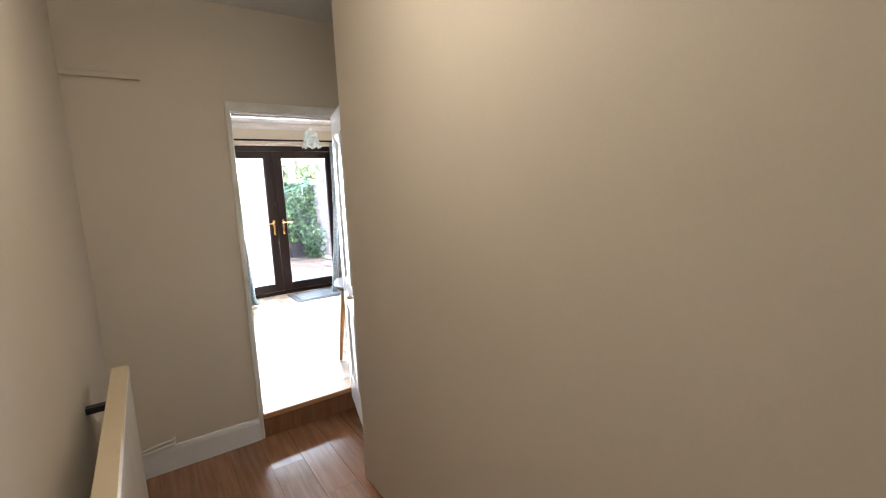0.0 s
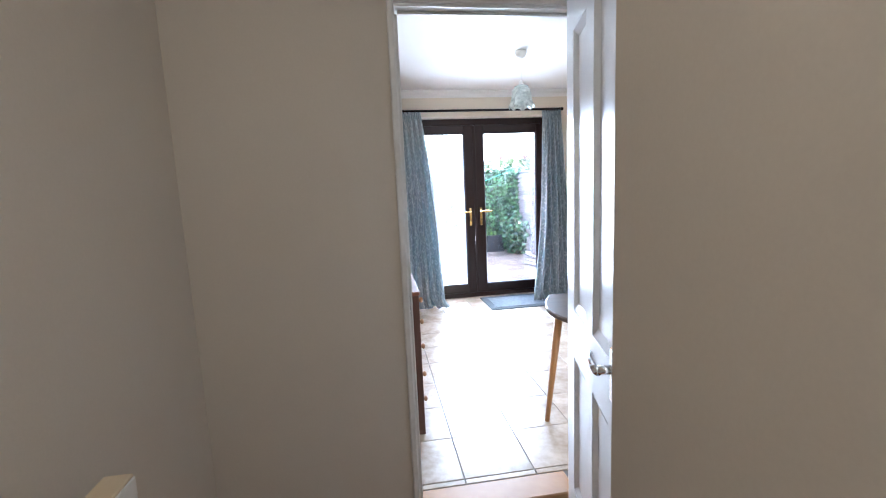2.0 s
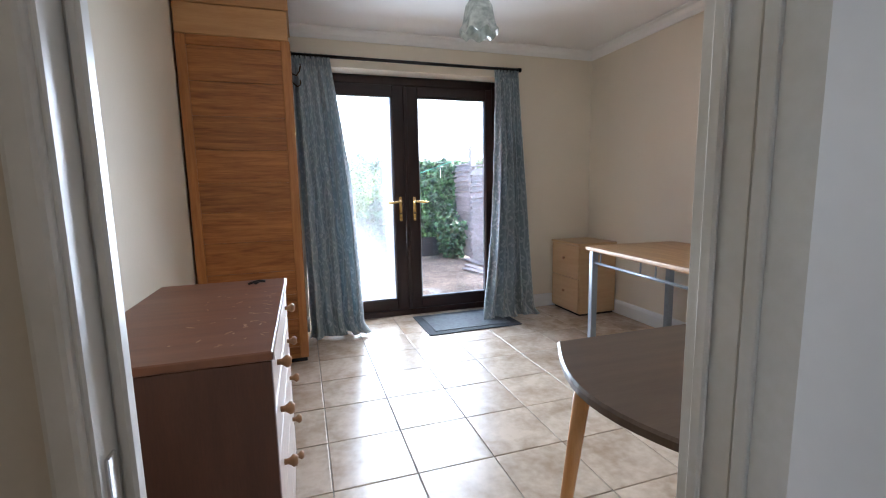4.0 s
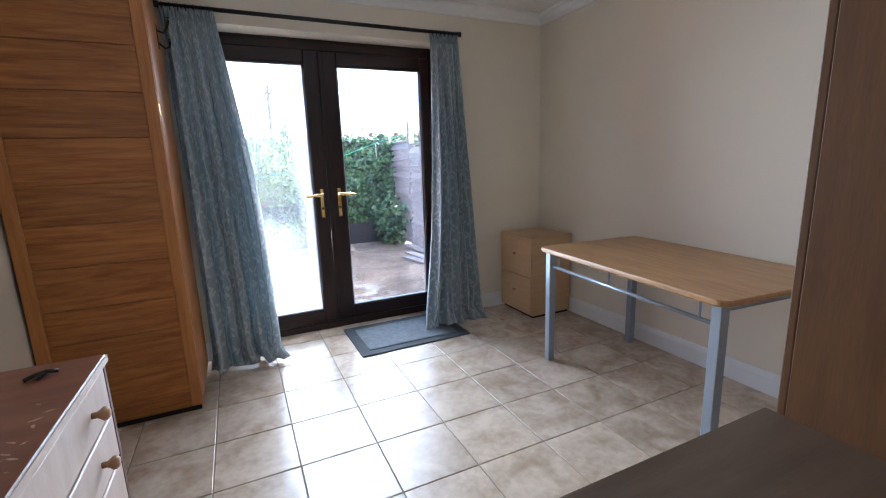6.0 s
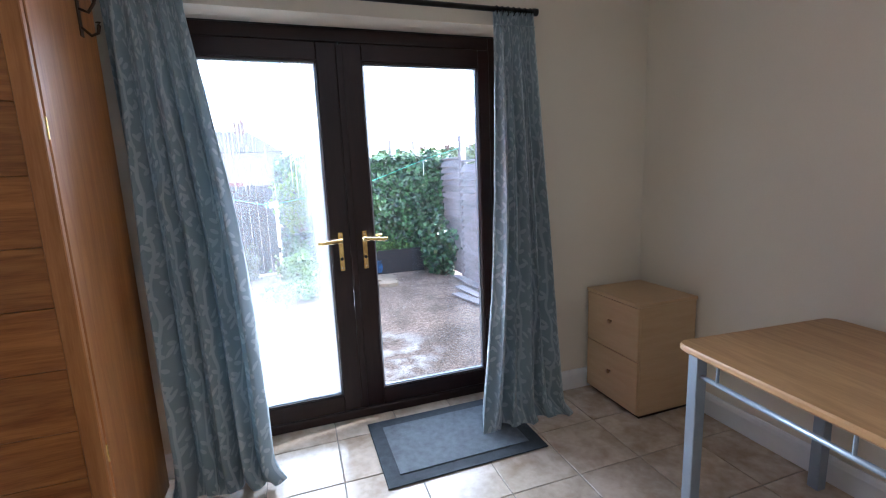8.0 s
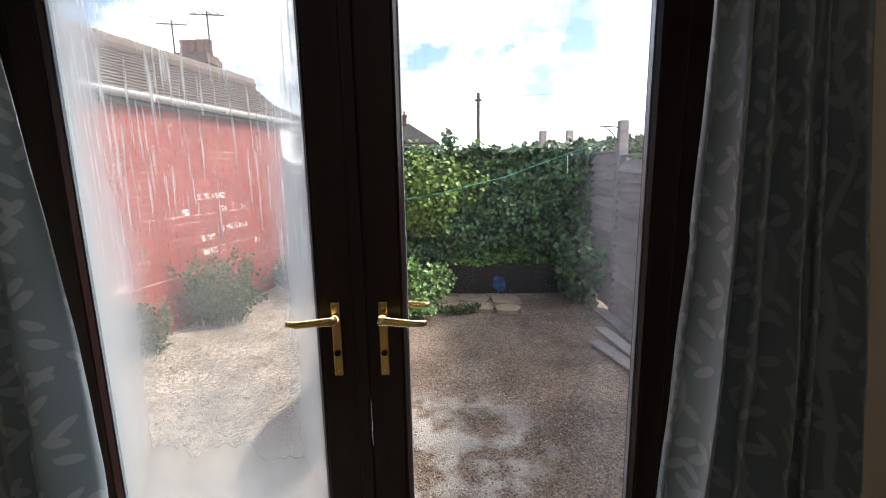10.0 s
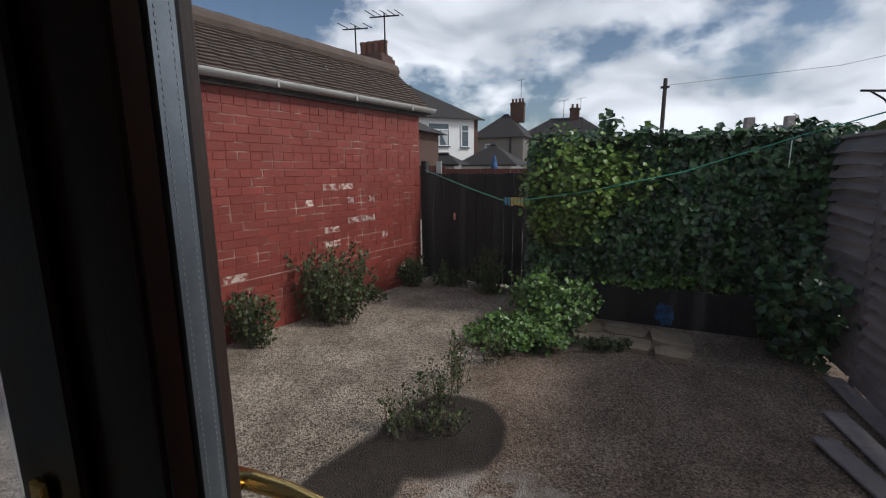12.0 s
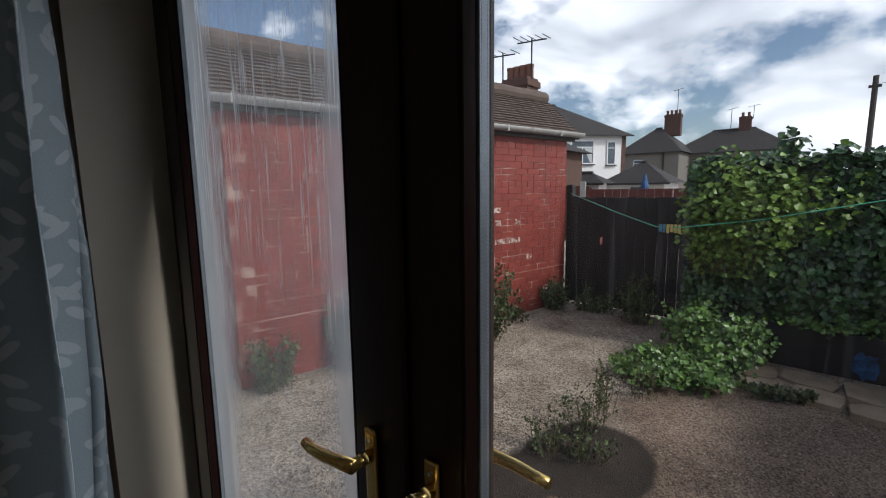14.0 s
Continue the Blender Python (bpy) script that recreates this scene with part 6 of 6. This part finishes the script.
def lean_to():
    e = thing("lean_to", "low pale annexe with a dark hipped roof", "annexe", (-6.5, 24.0, GROUND), 0)
    part("wall", boxes((-1.9, 1.05, 0, 3, 0, 1.75)), M_RENDER, e)
    hip_roof(e, -1.9, 1.05, 0, 3, 1.75, 1.15)
    house_window(e, -0.6, 0.95, 0.8, 0.6, panes=1, net=False)
    e2 = thing("back_porch", "small pale porch with a dark roof", "porch", (-8.6, 20.0, GROUND), 0)
    part("wall", boxes((-0.9, 1.3, 0, 1, 0, 1.75)), M_RENDER, e2)
    hip_roof(e2, -0.9, 1.3, 0, 1, 1.75, 0.5)
    house_window(e2, 0.2, 0.95, 0.8, 0.6, panes=2, net=False)


white_house()
neighbour_house()
grey_house()
lean_to()
rf = thing("red_fence", "red-brown boarded fence beyond the gate", "fence", (-5.4, 12.0, GROUND))
for k in range(26):
    part("board", boxes((-2 + k * 0.22, -2 + k * 0.22 + 0.21, 0, 0.03, 0, 1.62 - 0.1 * (k > 12)), bevel=0.004), M_REDF, rf)
part("post", boxes((0.6, 0.76, -0.06, 0.0, 0, 1.75)), M_GUTTER, rf, "pale concrete post")
lv = thing("blue_parasol", "folded blue parasol beyond the fence", "parasol", (-3.6, 14.0, GROUND))
bm = bmesh.new()
lathe(bm, [(0.02, 0.9), (0.16, 1.1), (0.12, 1.6), (0.03, 1.95), (0, 1.97)], 10)
part("canopy", bm, M_BLUE, lv)
bm = bmesh.new()
tube(bm, (0, 0, 0), (0, 0, 1.0), 0.025, seg=8)
part("pole", bm, M_PLASTIC, lv)


def utility_pole(x, y, h, r, label="dark timber utility pole with wires"):
    e = thing("utility_pole", label, "utility pole", (x, y, GROUND))
    bm = bmesh.new()
    tube(bm, (0, 0, -0.2), (0, 0, h), r * 1.2, r, 10)
    part("pole", bm, M_POLE, e)
    return e


up = utility_pole(2.75, 38.0, 8.1, 0.14)
part("cap", boxes((-0.3, 0.3, -0.12, 0.12, 7.4, 7.55)), M_IRON, up)
bm = bmesh.new()
sweep(bm, [(0, 0, 7.6), (9, -4, 7.4), (19, -9, 8.6), (30, -14, 11.0)], 0.012, 5)
part("wire", bm, M_IRON, up)
for x, y, h in ((4.0, 17.0, 3.08), (5.07, 17.0, 3.08)):
    e = thing("gate_post", "square timber post beyond the ivy", "post", (x, y, GROUND), 8, "posts beyond the ivy")
    part("post", boxes((-0.13, 0.13, -0.13, 0.13, 0, h), bevel=0.02), M_FENCE, e)


def far_trees():
    rnd = random.Random(77)
    e = tagged(new("backdrop_trees"), "distant green trees and rooftops on the skyline", "trees", "", "structure")
    spots = []
    for _ in range(5200):
        x = rnd.uniform(8, 46)
        top = 4.0 + 1.0 * noise.noise((x * 0.2, 0, 3)) + 0.6 * noise.noise((x * 0.7, 0, 5))
        spots.append(((x, 44 + rnd.uniform(-2, 2) - x * 0.1, rnd.uniform(0.0, top)), (0, -1, 0.6)))
    ob = new("foliage", leaf_mesh("foliage", spots, 0.55, M_GRASS, rnd))
    ob.parent = e
    tagged(ob, kind="stuff")


far_trees()
terr = thing("far_terrace", "far row of brick houses on the skyline", "houses", (42.0, 95.0, GROUND), -12)
part("wall", boxes((-16, 20, 0, 7, 0, 5.2)), M_BRICK, terr)
bm = bmesh.new()
v = [bm.verts.new(p) for p in ((-16.3, -0.3, 5.2), (20.3, -0.3, 5.2), (20.3, 7.3, 5.2), (-16.3, 7.3, 5.2), (-16.3, 3.5, 7.6), (20.3, 3.5, 7.6))]
for f in ((0, 1, 5, 4), (2, 3, 4, 5), (1, 2, 5), (3, 0, 4), (3, 2, 1, 0)):
    bm.faces.new([v[i] for i in f])
part("roof", bm, M_SLATED, terr)
for k in range(6):
    chimney(terr, -13 + k * 6, 3.5, 7.0, 1.2, 1.5, 3)
weedy = blob_plant("far_shrub", "thin wild shrub behind the fence", "shrub", (3.6, 6.2, GROUND), (0.7, 0.5, 2.35), 700, 0.05, M_WEED, 91, stems=26)


# ---- pieces: floor tiles, hall boards, bricks ----
floor_k = structure("floor", boxes((-1.55, 1.78, -3.45, -0.0, -0.12, -0.004)), M_GROUT, "beige ceramic tiled kitchen floor with dark grout", "floor")
PX, PY, JO = 0.335, 0.343, 0.004
X0_, Y0_ = 0.162, -0.895


def tile_mesh(w_, d_):
    bm = bmesh.new()
    b = 0.0025
    lo = [bm.verts.new((x, y, -0.008)) for x, y in ((-w_, -d_), (w_, -d_), (w_, d_), (-w_, d_))]
    md = [bm.verts.new((x, y, -0.0018)) for x, y in ((-w_, -d_), (w_, -d_), (w_, d_), (-w_, d_))]
    up = [bm.verts.new((x, y, 0.0)) for x, y in ((-w_ + b, -d_ + b), (w_ - b, -d_ + b), (w_ - b, d_ - b), (-w_ + b, d_ - b))]
    for r0, r1 in ((lo, md), (md, up)):
        for k in range(4):
            bm.faces.new((r0[k], r0[(k + 1) % 4], r1[(k + 1) % 4], r1[k]))
    bm.faces.new(up)
    return mesh_of("tile", bm, M_TILE)


tile_cache = {}
rt_ = random.Random(9)
for i in range(-7, 7):
    for j in range(-9, 5):
        x0, x1 = max(-1.53, X0_ + i * PX + JO / 2), min(1.765, X0_ + (i + 1) * PX - JO / 2)
        y0, y1 = max(-3.33, Y0_ + j * PY + JO / 2), min(-0.022, Y0_ + (j + 1) * PY - JO / 2)
        if x1 - x0 < 0.02 or y1 - y0 < 0.02:
            continue
        key = (round((x1 - x0) / 2, 4), round((y1 - y0) / 2, 4))
        if key not in tile_cache:
            tile_cache[key] = tile_mesh(*key)
        piece("tile", tile_cache[key], floor_k, pose((x0 + x1) / 2, (y0 + y1) / 2, rt_.uniform(-0.0004, 0.0004), rt_.uniform(-0.12, 0.12), rt_.uniform(-0.12, 0.12)))

floor_h = structure("floor_hall", boxes((-1.84, 0.35, -7.6, -3.462, -0.29, -0.176)), M_DARK, "reddish brown laminate board floor in the hall", "floor")
bm = boxes((-0.0935, 0.0935, -0.6, 0.6, -0.01, 0.0), bevel=0.001)
plank_me = mesh_of("plank", bm, M_LAM)
for i in range(12):
    for j in range(4):
        y = -3.463 - 0.6 - 0.4 * (i % 3) - j * 1.2
        if y - 0.6 > -7.6:
            piece("plank", plank_me, floor_h, pose(-1.765 + i * 0.188, y, -0.17))
short = {}
for i in range(12):
    g = 0.4 * (i % 3)
    if g:
        if g not in short:
            short[g] = mesh_of("plank", boxes((-0.0935, 0.0935, -g / 2 + 0.001, g / 2 - 0.001, -0.01, 0.0), bevel=0.001), M_LAM)
        piece("plank", short[g], floor_h, pose(-1.765 + i * 0.188, -3.463 - g / 2, -0.17))


def brick_mesh(length, material):
    bm = bmesh.new()
    w_, h, d = length / 2, 0.0345, 0.0145
    b = 0.0035
    bk = [bm.verts.new((x, 0, z)) for x, z in ((-w_, -h), (w_, -h), (w_, h), (-w_, h))]
    fr = [bm.verts.new((x, FLIP * d, z)) for x, z in ((-w_ + b, -h + b), (w_ - b, -h + b), (w_ - b, h - b), (-w_ + b, h - b))]
    for k in range(4):
        bm.faces.new((bk[k], bk[(k + 1) % 4], fr[(k + 1) % 4], fr[k]))
    bm.faces.new(fr)
    return mesh_of("brick", bm, material)


BR = {(n_, c_): brick_mesh(n_, m_) for n_ in (0.215, 0.1025) for c_, m_ in ((0, M_RED), (1, M_CHIP))}
rb = random.Random(31)
placed = 0
rest = bmesh.new()
for row in range(int(SHED_H / 0.0755)):
    z = 0.045 + row * 0.0755
    x = 0.02
    first = True
    header = row % 6 == 3
    while x < WLEN - 0.02:
        ln = 0.1025 if header or (first and row % 2) else 0.215
        if x + ln > WLEN:
            break
        chip = 1 if rb.random() < (0.05 if 0.25 < z < 1.5 and x > 0.1 else 0.004) else 0
        tilt = pose(x + ln / 2, -FLIP * 0.012 + FLIP * rb.uniform(-0.002, 0.001), z, rb.uniform(-0.8, 0.8), 0, rb.uniform(-0.5, 0.5))
        if 0.15 < z < 1.9 and 0.3 < x < 3.4 and placed < 300 and (chip or rb.random() < 0.75):
            piece("brick", BR[(ln, chip)], shed_wall, tilt)
            placed += 1
        else:
            src = BR[(ln, 0)]
            vs = [rest.verts.new(tilt @ vv.co) for vv in src.vertices]
            for p in src.polygons:
                rest.faces.new([vs[q] for q in p.vertices])
        x += ln + 0.010
        first = False
me = bpy.data.meshes.new("brickwork")
rest.to_mesh(me)
rest.free()
me.materials.append(M_RED)
bw = new("brickwork", me)
bw.parent = shed_wall
tagged(bw, kind="stuff")
